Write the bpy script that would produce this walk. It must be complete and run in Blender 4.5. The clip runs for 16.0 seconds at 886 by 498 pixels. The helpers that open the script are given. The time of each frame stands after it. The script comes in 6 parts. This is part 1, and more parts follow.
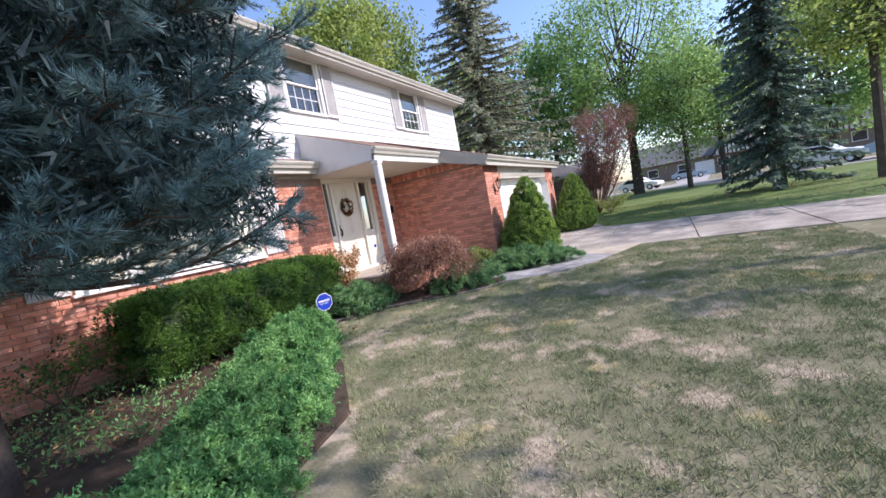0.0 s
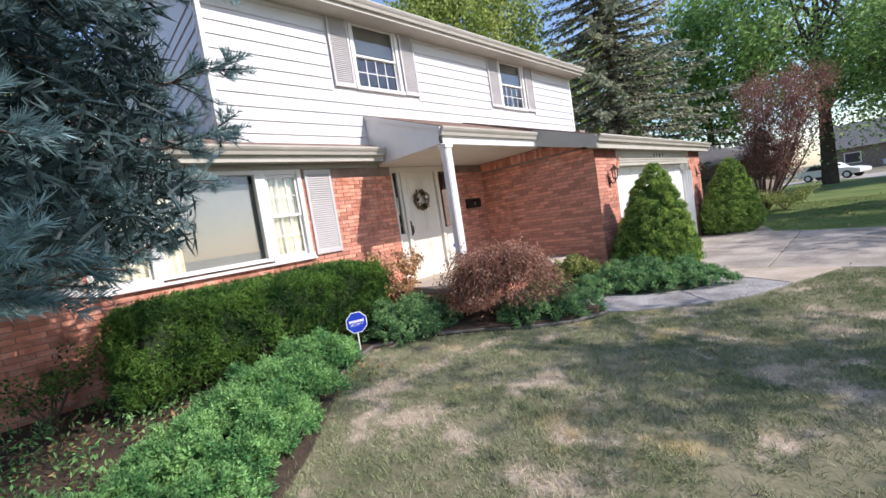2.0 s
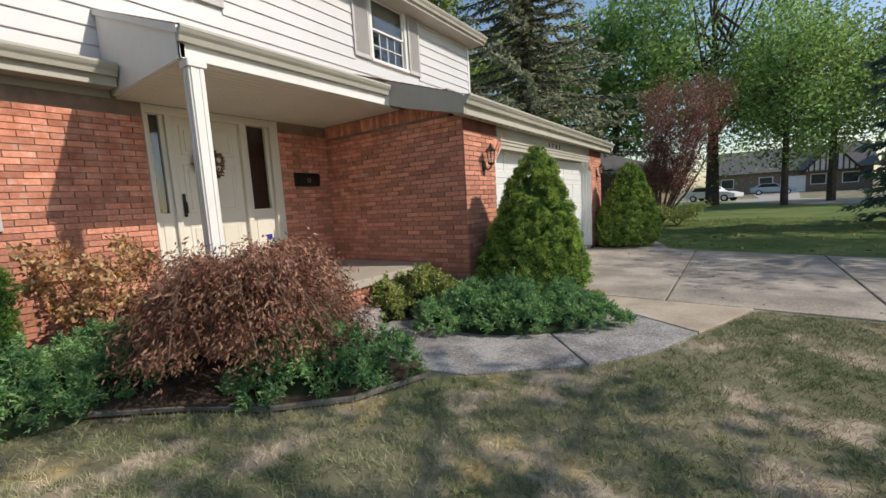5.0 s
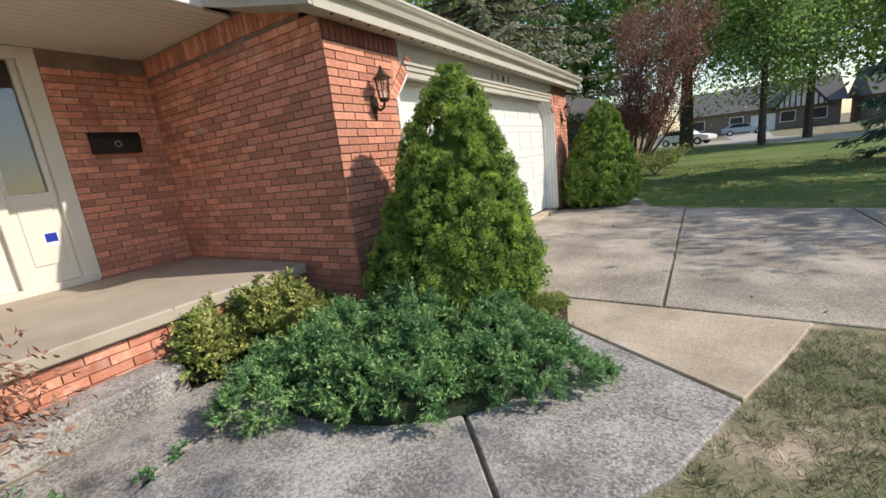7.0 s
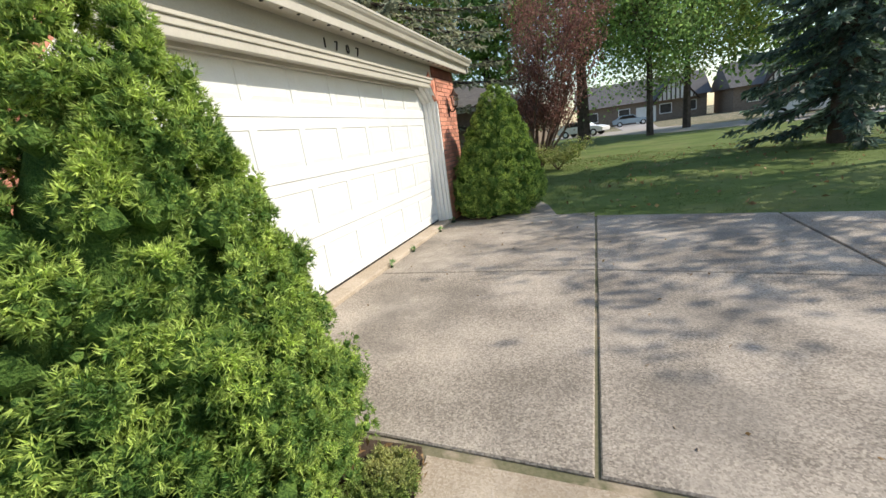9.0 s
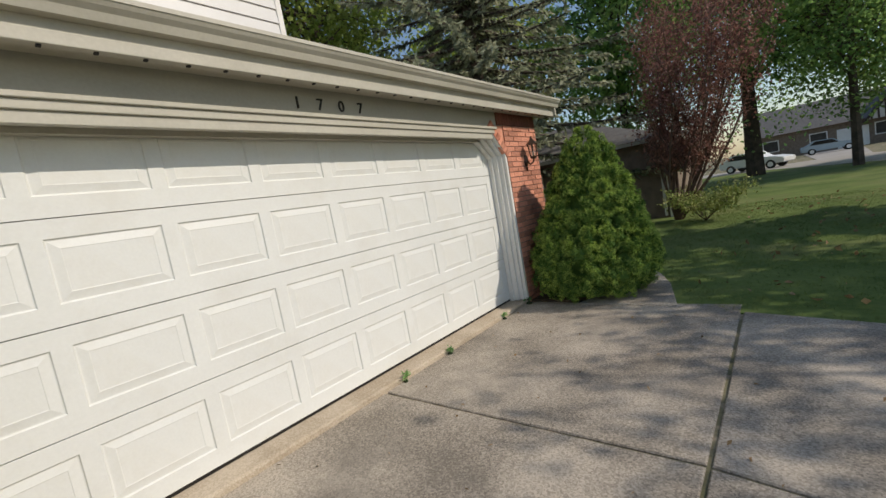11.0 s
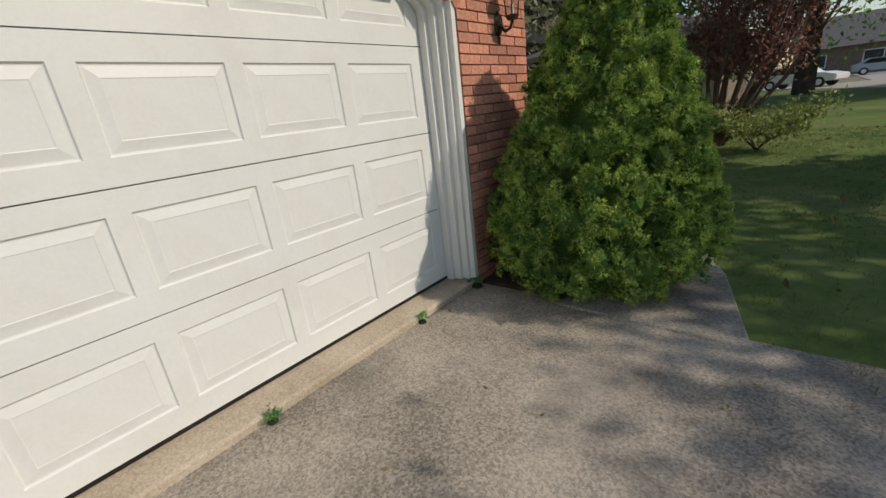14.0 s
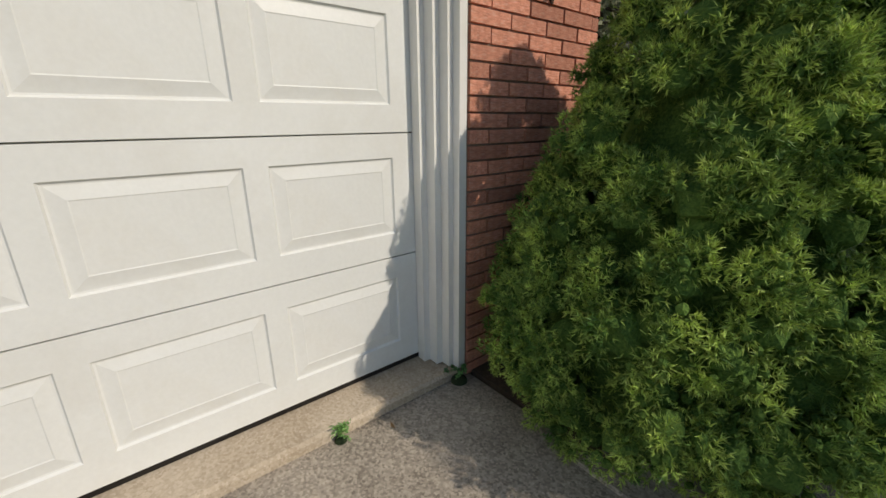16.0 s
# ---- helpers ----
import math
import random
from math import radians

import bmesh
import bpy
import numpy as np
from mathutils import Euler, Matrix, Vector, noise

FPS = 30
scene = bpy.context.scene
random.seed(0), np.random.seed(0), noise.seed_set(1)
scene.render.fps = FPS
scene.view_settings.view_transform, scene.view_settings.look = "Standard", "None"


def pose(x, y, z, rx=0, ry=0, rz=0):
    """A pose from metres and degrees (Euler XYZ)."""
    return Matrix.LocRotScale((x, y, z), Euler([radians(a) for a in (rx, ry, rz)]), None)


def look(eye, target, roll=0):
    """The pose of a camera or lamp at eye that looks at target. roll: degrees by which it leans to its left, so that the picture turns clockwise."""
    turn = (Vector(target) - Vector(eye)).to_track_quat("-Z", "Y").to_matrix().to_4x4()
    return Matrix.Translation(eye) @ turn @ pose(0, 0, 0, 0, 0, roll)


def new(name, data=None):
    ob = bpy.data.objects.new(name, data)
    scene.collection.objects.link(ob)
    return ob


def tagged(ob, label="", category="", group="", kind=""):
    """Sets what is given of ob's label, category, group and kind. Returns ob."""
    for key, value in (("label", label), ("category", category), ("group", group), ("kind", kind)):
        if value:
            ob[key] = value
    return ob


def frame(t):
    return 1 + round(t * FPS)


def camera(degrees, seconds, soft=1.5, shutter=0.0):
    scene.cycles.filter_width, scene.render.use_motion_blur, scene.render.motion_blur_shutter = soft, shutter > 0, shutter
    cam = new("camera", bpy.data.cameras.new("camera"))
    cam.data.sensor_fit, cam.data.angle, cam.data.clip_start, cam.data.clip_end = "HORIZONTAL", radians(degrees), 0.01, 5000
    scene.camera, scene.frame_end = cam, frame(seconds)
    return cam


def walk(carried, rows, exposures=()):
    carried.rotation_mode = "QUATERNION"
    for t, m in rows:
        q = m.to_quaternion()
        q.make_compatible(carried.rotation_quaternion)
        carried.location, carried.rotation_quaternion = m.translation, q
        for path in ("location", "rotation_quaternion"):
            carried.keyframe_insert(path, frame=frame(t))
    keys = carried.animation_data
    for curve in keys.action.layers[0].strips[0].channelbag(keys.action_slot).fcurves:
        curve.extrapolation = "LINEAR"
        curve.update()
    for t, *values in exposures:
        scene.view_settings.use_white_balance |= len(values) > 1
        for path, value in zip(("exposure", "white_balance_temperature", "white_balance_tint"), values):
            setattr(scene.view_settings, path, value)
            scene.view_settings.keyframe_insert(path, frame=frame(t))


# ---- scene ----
cam = camera(95.0, 16.0)
EXPOSURES = [(0.0, 0.75, 6000, 25), (1.5, 0.7, 6100, 22), (2.5, 0.5, 6200, 19), (3.0, 0.42, 6300, 17), (4.5, 0.0, 6650, 13), (7.0, 0.35, 6800, 13), (8.5, 0.5, 6800, 12), (11.0, -0.3, 6900, 12), (12.5, -0.45, 6950, 12), (16.0, -0.4, 6950, 12)]
PATH = [
    (0, (-0.135, 0.06, 1.527), (-1.113, 1.796, 1.358), -10.6),
    (0.5, (-0.234, 0.733, 1.532), (-1.3, 2.421, 1.408), -9.3),
    (1, (-0.272, 1.143, 1.592), (-1.366, 2.817, 1.554), -7.8),
    (1.5, (-0.316, 1.565, 1.579), (-1.719, 2.99, 1.571), -11.4),
    (2, (-0.455, 2.024, 1.615), (-1.904, 3.395, 1.479), -8.8),
    (2.5, (-0.459, 2.334, 1.666), (-2.165, 3.373, 1.769), -4.9),
    (3, (-0.558, 2.728, 1.708), (-2.247, 3.757, 2.006), -4.9),
    (3.4, (-0.622, 3.12, 1.646), (-2.24, 4.272, 1.879), -0.4),
    (3.5, (-0.641, 3.229, 1.639), (-2.207, 4.474, 1.635), -4.3),
    (4, (-0.76, 3.819, 1.611), (-2.168, 5.239, 1.587), -4.4),
    (4.5, (-0.887, 4.359, 1.527), (-2.121, 5.927, 1.396), -3.4),
    (4.7, (-0.937, 4.564, 1.434), (-2.115, 6.17, 1.257), -2.9),
    (6.8, (-1.442, 6.869, 1.355), (-2.526, 8.498, 0.941), -6.2),
    (7, (-1.462, 7.124, 1.355), (-2.519, 8.766, 0.923), -6.7),
    (7.5, (-1.559, 7.653, 1.348), (-2.519, 9.331, 0.837), -6.8),
    (8, (-1.58, 8.141, 1.349), (-2.429, 9.867, 0.802), -6.8),
    (8.5, (-1.627, 8.678, 1.387), (-2.382, 10.46, 0.881), -7.9),
    (8.7, (-1.662, 8.89, 1.371), (-2.367, 10.689, 0.854), -8.1),
    (10.8, (-1.339, 10.879, 1.453), (-2.474, 12.511, 1.23), -8.8),
    (11, (-1.311, 11.017, 1.466), (-2.589, 12.541, 1.265), -10.2),
    (11.5, (-1.293, 11.384, 1.458), (-2.867, 12.595, 1.222), -10.0),
    (12, (-1.349, 11.791, 1.452), (-3.051, 12.814, 1.214), -8.7),
    (12.5, (-1.443, 12.238, 1.387), (-3.029, 13.406, 1.034), -10.5),
    (13, (-1.561, 12.661, 1.377), (-3.069, 13.893, 0.918), -11.4),
    (13.5, (-1.921, 13.07, 1.39), (-3.264, 14.428, 0.797), -8.3),
    (14, (-2.168, 13.389, 1.352), (-3.43, 14.8, 0.706), -6.8),
    (14.5, (-2.385, 13.77, 1.375), (-3.657, 15.141, 0.666), -6.2),
    (15, (-2.622, 14.108, 1.35), (-3.916, 15.431, 0.591), -6.2),
    (15.5, (-2.687, 14.358, 1.311), (-4.039, 15.625, 0.558), -5.0),
    (16, (-2.634, 14.577, 1.25), (-4.119, 15.776, 0.652), -0.5),
]
walk(cam, [(t, look(eye, target, roll)) for t, eye, target, roll in PATH], exposures=EXPOSURES)

# ---- world and sun ----
SUN = Vector((1.0, 0.37, 0.83)).normalized()
world = bpy.data.worlds.new("world")
scene.world = world
world.use_nodes = True
wn = world.node_tree.nodes
sky = wn.new("ShaderNodeTexSky")
sky.sky_type, sky.sun_disc = "NISHITA", False
sky.sun_elevation, sky.sun_rotation = math.asin(SUN.z), math.atan2(SUN.x, SUN.y)
sky.dust_density, sky.air_density, sky.ozone_density = 0.6, 1.2, 3.0
wn["Background"].inputs["Strength"].default_value = 0.15
world.node_tree.links.new(sky.outputs[0], wn["Background"].inputs["Color"])
sun_data = bpy.data.lights.new("sun", "SUN")
sun_data.energy, sun_data.angle, sun_data.color = 3.45, radians(0.55), (1.0, 0.93, 0.82)
sun = new("sun", sun_data)
sun.matrix_world = look((20, 8, 16), (20 - SUN.x, 8 - SUN.y, 16 - SUN.z))


# ---- materials ----
def surface(name, a, b, rough=0.8, scale=3.0, fine=60.0, bump=0.3, vary=0.0, metal=0.0, dirt=None, dirt_scale=0.7, dirt_amount=0.5, spec=0.4, grain=0.5, contrast=0.25, dirt_edge=(0.48, 0.68), pebble=0.0):
    """Two colours mixed by coarse and fine noise, fine relief, optional stains and object-by-object variation."""
    m = bpy.data.materials.new(name)
    m.use_nodes = True
    nt = m.node_tree
    n, li = nt.nodes, nt.links
    p = n["Principled BSDF"]
    p.inputs["Roughness"].default_value = rough
    p.inputs["Metallic"].default_value = metal
    p.inputs["Specular IOR Level"].default_value = spec
    co = n.new("ShaderNodeTexCoord")
    n1, n2 = n.new("ShaderNodeTexNoise"), n.new("ShaderNodeTexNoise")
    for q, s, d in ((n1, scale, 5.0), (n2, fine, 3.0)):
        q.inputs["Scale"].default_value, q.inputs["Detail"].default_value = s, d
        li.new(co.outputs["Object"], q.inputs["Vector"])
    add = n.new("ShaderNodeMath")
    add.operation = "MULTIPLY_ADD"
    speck = n2.outputs["Fac"]
    if pebble:
        vor = n.new("ShaderNodeTexVoronoi")
        vor.inputs["Scale"].default_value = pebble
        li.new(co.outputs["Object"], vor.inputs["Vector"])
        avg = n.new("ShaderNodeMath")
        avg.operation = "MULTIPLY_ADD"
        avg.inputs[1].default_value, avg.inputs[2].default_value = 0.45, 0.05
        sep = n.new("ShaderNodeSeparateColor")
        li.new(vor.outputs["Color"], sep.inputs[0])
        li.new(sep.outputs[0], avg.inputs[0])
        both = n.new("ShaderNodeMath")
        both.operation = "MULTIPLY_ADD"
        both.inputs[1].default_value = 0.45
        li.new(n2.outputs["Fac"], both.inputs[0])
        li.new(avg.outputs[0], both.inputs[2])
        speck = both.outputs[0]
    li.new(speck, add.inputs[0])
    add.inputs[1].default_value = grain
    li.new(n1.outputs["Fac"], add.inputs[2])
    ramp = n.new("ShaderNodeMapRange")
    ramp.inputs["From Min"].default_value, ramp.inputs["From Max"].default_value = 0.5 + 0.5 * grain - contrast, 0.5 + 0.5 * grain + contrast
    li.new(add.outputs[0], ramp.inputs["Value"])
    mix = n.new("ShaderNodeMix")
    mix.data_type = "RGBA"
    mix.inputs["A"].default_value, mix.inputs["B"].default_value = (*a, 1), (*b, 1)
    li.new(ramp.outputs[0], mix.inputs["Factor"])
    out = mix.outputs["Result"]
    if dirt:
        n3 = n.new("ShaderNodeTexNoise")
        n3.inputs["Scale"].default_value, n3.inputs["Detail"].default_value, n3.inputs["Roughness"].default_value = dirt_scale, 6.0, 0.65
        li.new(co.outputs["Object"], n3.inputs["Vector"])
        r3 = n.new("ShaderNodeMapRange")
        r3.inputs["From Min"].default_value, r3.inputs["From Max"].default_value = dirt_edge
        r3.inputs["To Max"].default_value = dirt_amount
        li.new(n3.outputs["Fac"], r3.inputs["Value"])
        m3 = n.new("ShaderNodeMix")
        m3.data_type = "RGBA"
        m3.inputs["B"].default_value = (*dirt, 1)
        li.new(out, m3.inputs["A"])
        li.new(r3.outputs[0], m3.inputs["Factor"])
        out = m3.outputs["Result"]
    if vary:
        info, geo = n.new("ShaderNodeObjectInfo"), n.new("ShaderNodeNewGeometry")
        mul = n.new("ShaderNodeMath")
        mul.operation = "ADD"
        li.new(info.outputs["Random"], mul.inputs[0])
        li.new(geo.outputs["Random Per Island"], mul.inputs[1])
        fr = n.new("ShaderNodeMath")
        fr.operation = "FRACT"
        li.new(mul.outputs[0], fr.inputs[0])
        r = n.new("ShaderNodeMapRange")
        r.inputs["To Min"].default_value, r.inputs["To Max"].default_value = 1 - vary, 1 + vary
        li.new(fr.outputs[0], r.inputs["Value"])
        hsv = n.new("ShaderNodeHueSaturation")
        li.new(r.outputs[0], hsv.inputs["Value"])
        li.new(out, hsv.inputs["Color"])
        out = hsv.outputs["Color"]
    li.new(out, p.inputs["Base Color"])
    if bump:
        bp = n.new("ShaderNodeBump")
        bp.inputs["Strength"].default_value, bp.inputs["Distance"].default_value = bump, 0.01
        li.new(add.outputs[0], bp.inputs["Height"])
        li.new(bp.outputs[0], p.inputs["Normal"])
    return m


def leafy(name, a, b, rough=0.55, vary=0.35, through_light=0.25, scale=2.5):
    """Leaves: two greens by noise and per leaf, with some light let through."""
    m = surface(name, a, b, rough=rough, scale=scale, fine=25.0, bump=0.0, vary=vary, spec=0.3, contrast=0.15)
    n, li = m.node_tree.nodes, m.node_tree.links
    p = n["Principled BSDF"]
    src = p.inputs["Base Color"].links[0].from_socket
    t = n.new("ShaderNodeBsdfTranslucent")
    li.new(src, t.inputs["Color"])
    mx = n.new("ShaderNodeMixShader")
    mx.inputs[0].default_value = through_light
    li.new(p.outputs[0], mx.inputs[1])
    li.new(t.outputs[0], mx.inputs[2])
    li.new(mx.outputs[0], n["Material Output"].inputs["Surface"])
    return m


def glassy(name):
    m = bpy.data.materials.new(name)
    m.use_nodes = True
    n, li = m.node_tree.nodes, m.node_tree.links
    g, t, mx, f = n.new("ShaderNodeBsdfGlossy"), n.new("ShaderNodeBsdfTransparent"), n.new("ShaderNodeMixShader"), n.new("ShaderNodeMath")
    lw, pw3 = n.new("ShaderNodeLayerWeight"), n.new("ShaderNodeMath")
    pw3.operation, pw3.inputs[1].default_value = "POWER", 3.0
    li.new(lw.outputs["Facing"], pw3.inputs[0])
    li.new(pw3.outputs[0], f.inputs[0])
    g.inputs["Roughness"].default_value = 0.02
    f.operation, f.inputs[1].default_value, f.inputs[2].default_value = "MULTIPLY_ADD", 0.6, 0.07
    t.inputs["Color"].default_value = (0.9, 0.93, 0.93, 1)
    li.new(f.outputs[0], mx.inputs[0])
    li.new(t.outputs[0], mx.inputs[1])
    li.new(g.outputs[0], mx.inputs[2])
    li.new(mx.outputs[0], n["Material Output"].inputs["Surface"])
    return m


BRICK = surface("red_brick", (0.48, 0.165, 0.10), (0.78, 0.36, 0.245), rough=0.88, scale=7, fine=90, bump=0.6, vary=0.27, dirt=(0.74, 0.53, 0.43), dirt_scale=9, dirt_amount=0.6, dirt_edge=(0.52, 0.70))
MORTAR = surface("mortar", (0.20, 0.14, 0.11), (0.33, 0.245, 0.20), rough=0.95, scale=8, fine=120, bump=0.4)
# Darker copy of the brick red, with the garage eave's shade in it.
SHADEBRICK = surface("eave_shaded_brick", (0.14, 0.05, 0.035), (0.22, 0.08, 0.055), rough=0.85, scale=6, fine=90, bump=0.5, vary=0.2)
WHITE = surface("white_paint", (0.78, 0.77, 0.73), (0.84, 0.83, 0.80), rough=0.5, scale=2, fine=40, bump=0.08, dirt=(0.62, 0.59, 0.52), dirt_scale=1.5, dirt_amount=0.3)
SIDING = surface("white_siding", (0.63, 0.63, 0.62), (0.69, 0.69, 0.68), rough=0.45, scale=1.5, fine=30, bump=0.05)
DOORWHITE = surface("garage_door_white", (0.73, 0.74, 0.72), (0.80, 0.81, 0.79), rough=0.45, scale=1.2, fine=60, bump=0.06, dirt=(0.6, 0.57, 0.5), dirt_scale=2.2, dirt_amount=0.25)
CREAM = surface("cream_paint", (0.72, 0.68, 0.58), (0.79, 0.75, 0.66), rough=0.5, scale=2, fine=40, bump=0.06)
TRIM = surface("trim_paint", (0.44, 0.42, 0.355), (0.54, 0.515, 0.44), rough=0.55, scale=2, fine=50, bump=0.08, dirt=(0.4, 0.37, 0.3), dirt_scale=2.5, dirt_amount=0.3)
FRIEZE = surface("frieze_paint", (0.34, 0.33, 0.285), (0.41, 0.40, 0.345), rough=0.6, scale=2, fine=50, bump=0.06)
SHUTTER = surface("shutter_grey", (0.52, 0.50, 0.48), (0.60, 0.58, 0.56), rough=0.6, scale=3, fine=50, bump=0.06)
SHINGLE = surface("roof_shingle", (0.17, 0.115, 0.09), (0.30, 0.21, 0.165), rough=0.95, scale=6, fine=90, bump=0.8, vary=0.2)
GREYSHINGLE = surface("grey_shingle", (0.12, 0.115, 0.11), (0.2, 0.19, 0.18), rough=0.95, scale=5, fine=70, bump=0.8)
CONCRETE = surface("concrete_drive", (0.195, 0.168, 0.135), (0.55, 0.48, 0.395), rough=0.92, scale=1.3, fine=60, grain=0.8, pebble=105.0, bump=0.6, vary=0.06, dirt=(0.16, 0.145, 0.125), dirt_scale=1.1, dirt_amount=0.6)
WALKSTONE = surface("concrete_aggregate", (0.17, 0.16, 0.15), (0.52, 0.495, 0.46), rough=0.92, scale=3, fine=60, grain=0.95, pebble=90.0, bump=1.0, vary=0.06, dirt=(0.17, 0.16, 0.15), dirt_scale=1.6, dirt_amount=0.5)
TANSTONE = surface("concrete_tan", (0.38, 0.30, 0.21), (0.60, 0.51, 0.40), rough=0.92, scale=2, fine=70, grain=0.7, pebble=105.0, bump=0.7, dirt=(0.28, 0.23, 0.17), dirt_scale=1.6, dirt_amount=0.5)
PORCH = surface("porch_concrete", (0.38, 0.33, 0.26), (0.50, 0.445, 0.36), rough=0.9, scale=2, fine=90, bump=0.4, dirt=(0.3, 0.26, 0.2), dirt_scale=1.5, dirt_amount=0.4)
SOIL = surface("dark_mulch", (0.035, 0.024, 0.016), (0.10, 0.068, 0.045), rough=1.0, scale=9, fine=60, bump=1.0)
BLACK = surface("black_metal", (0.012, 0.011, 0.01), (0.03, 0.027, 0.024), rough=0.45, scale=8, fine=60, bump=0.1, metal=0.3)
IRON = surface("bronze_lantern", (0.05, 0.032, 0.022), (0.10, 0.06, 0.04), rough=0.5, scale=8, fine=60, bump=0.15, metal=0.4)
BARK = surface("bark", (0.05, 0.038, 0.03), (0.13, 0.10, 0.08), rough=0.95, scale=4, fine=30, bump=1.0)
REDBARK = surface("brown_bark", (0.10, 0.06, 0.045), (0.2, 0.13, 0.1), rough=0.9, scale=6, fine=40, bump=0.6)
CURTAIN = surface("curtain_cloth", (0.84, 0.78, 0.60), (0.9, 0.85, 0.70), rough=0.9, scale=3, fine=80, bump=0.1)
BLIND = surface("blind_and_reflection_grey", (0.27, 0.26, 0.23), (0.31, 0.30, 0.27), rough=0.9, scale=1.2, fine=8, bump=0.0)
# Dimness of unlit rooms as a colour, for back panels and far panes.
ROOM = surface("unlit_room_tone", (0.05, 0.045, 0.04), (0.09, 0.08, 0.07), rough=0.9, scale=2, fine=20, bump=0.0)
SIGNBLUE = surface("sign_blue", (0.01, 0.035, 0.34), (0.015, 0.05, 0.42), rough=0.35, scale=5, fine=50, bump=0.0)
SIGNWHITE = surface("sign_white", (0.8, 0.8, 0.8), (0.86, 0.86, 0.86), rough=0.4, scale=5, fine=50, bump=0.0)
GREENHOSE = surface("green_hose", (0.01, 0.12, 0.07), (0.02, 0.2, 0.12), rough=0.4, scale=5, fine=50, bump=0.0)
EDGING = surface("bed_edging", (0.10, 0.09, 0.08), (0.2, 0.18, 0.16), rough=0.8, scale=5, fine=50, bump=0.2)
GLASS = glassy("window_glass")
L_SPRUCE = leafy("dwarf_spruce_needles", (0.09, 0.19, 0.04), (0.52, 0.66, 0.15), vary=0.4, through_light=0.22, scale=8)
# Near-black: the shade inside shrubs is put into this colour.
L_CORE = surface("shrub_inner_shade", (0.012, 0.022, 0.008), (0.03, 0.05, 0.016), rough=0.9, scale=8, fine=40, bump=0.5)
L_JUNIPER = leafy("juniper_sprays", (0.075, 0.20, 0.085), (0.36, 0.56, 0.225), vary=0.4, through_light=0.4, scale=7)
L_COVER = leafy("ground_cover_leaves", (0.09, 0.25, 0.085), (0.30, 0.53, 0.18), vary=0.4, through_light=0.4, scale=4)
L_YEW = leafy("yew_needles", (0.022, 0.072, 0.018), (0.155, 0.29, 0.05), vary=0.45, through_light=0.3, scale=3)
L_MAPLE = leafy("laceleaf_maple_leaves", (0.22, 0.10, 0.07), (0.52, 0.30, 0.20), vary=0.35, through_light=0.4, scale=5)
L_RUST = leafy("rust_leaves", (0.42, 0.20, 0.08), (0.66, 0.46, 0.25), vary=0.35, scale=5)
L_YELLOW = leafy("yellow_green_leaves", (0.19, 0.27, 0.06), (0.46, 0.47, 0.17), vary=0.35, scale=5)
L_BLUE = leafy("blue_spruce_needles", (0.068, 0.138, 0.148), (0.29, 0.44, 0.44), vary=0.35, through_light=0.3, scale=3)
# Dark copy of the needle blue: the crown's inner shade as a colour.
L_SHADEBLUE = leafy("shaded_spruce_needles", (0.015, 0.035, 0.035), (0.06, 0.10, 0.10), vary=0.3, through_light=0.15, scale=3)
L_FIR = leafy("conifer_needles", (0.20, 0.24, 0.15), (0.46, 0.47, 0.32), vary=0.35, through_light=0.5, scale=1)
L_DARKFIR = leafy("dark_spruce_needles", (0.07, 0.12, 0.10), (0.22, 0.31, 0.24), vary=0.35, through_light=0.5, scale=1)
L_OAK = leafy("oak_leaves", (0.20, 0.29, 0.06), (0.48, 0.54, 0.16), vary=0.4, through_light=0.6, scale=0.6)
L_GREEN = leafy("tree_leaves", (0.13, 0.25, 0.08), (0.37, 0.53, 0.17), vary=0.4, through_light=0.6, scale=0.5)
L_RED = leafy("red_tree_leaves", (0.20, 0.09, 0.075), (0.40, 0.21, 0.165), vary=0.35, through_light=0.45, scale=1)
L_DRY = leafy("dry_leaves", (0.22, 0.13, 0.06), (0.42, 0.28, 0.14), vary=0.3, scale=5)


def overlay(m, colour, scale, edge, amount, shift):
    """Another layer of patches over a finished material."""
    n, li = m.node_tree.nodes, m.node_tree.links
    socket = n["Principled BSDF"].inputs["Base Color"]
    src = socket.links[0].from_socket
    co, mp, no, ra, mx = n.new("ShaderNodeTexCoord"), n.new("ShaderNodeMapping"), n.new("ShaderNodeTexNoise"), n.new("ShaderNodeMapRange"), n.new("ShaderNodeMix")
    mp.inputs["Location"].default_value = shift
    no.inputs["Scale"].default_value, no.inputs["Detail"].default_value, no.inputs["Roughness"].default_value = scale, 5.0, 0.62
    ra.inputs["From Min"].default_value, ra.inputs["From Max"].default_value = edge
    ra.inputs["To Max"].default_value = amount
    mx.data_type = "RGBA"
    mx.inputs["B"].default_value = (*colour, 1)
    li.new(co.outputs["Object"], mp.inputs["Vector"])
    li.new(mp.outputs[0], no.inputs["Vector"])
    li.new(no.outputs["Fac"], ra.inputs["Value"])
    li.new(ra.outputs[0], mx.inputs["Factor"])
    li.new(src, mx.inputs["A"])
    li.new(mx.outputs["Result"], socket)
    return m


def lawn_material(name, green, dry, tan, straw):
    m = surface(name, green, dry, rough=0.95, scale=1.3, fine=45, bump=0.8, vary=0.35 if "blade" in name else 0.0, dirt=tan, dirt_scale=1.7, dirt_amount=0.9, spec=0.15, dirt_edge=(0.53, 0.62), contrast=0.22)
    return overlay(m, straw, 1.3, (0.60, 0.70), 0.8, (7.0, 3.0, 0.0))


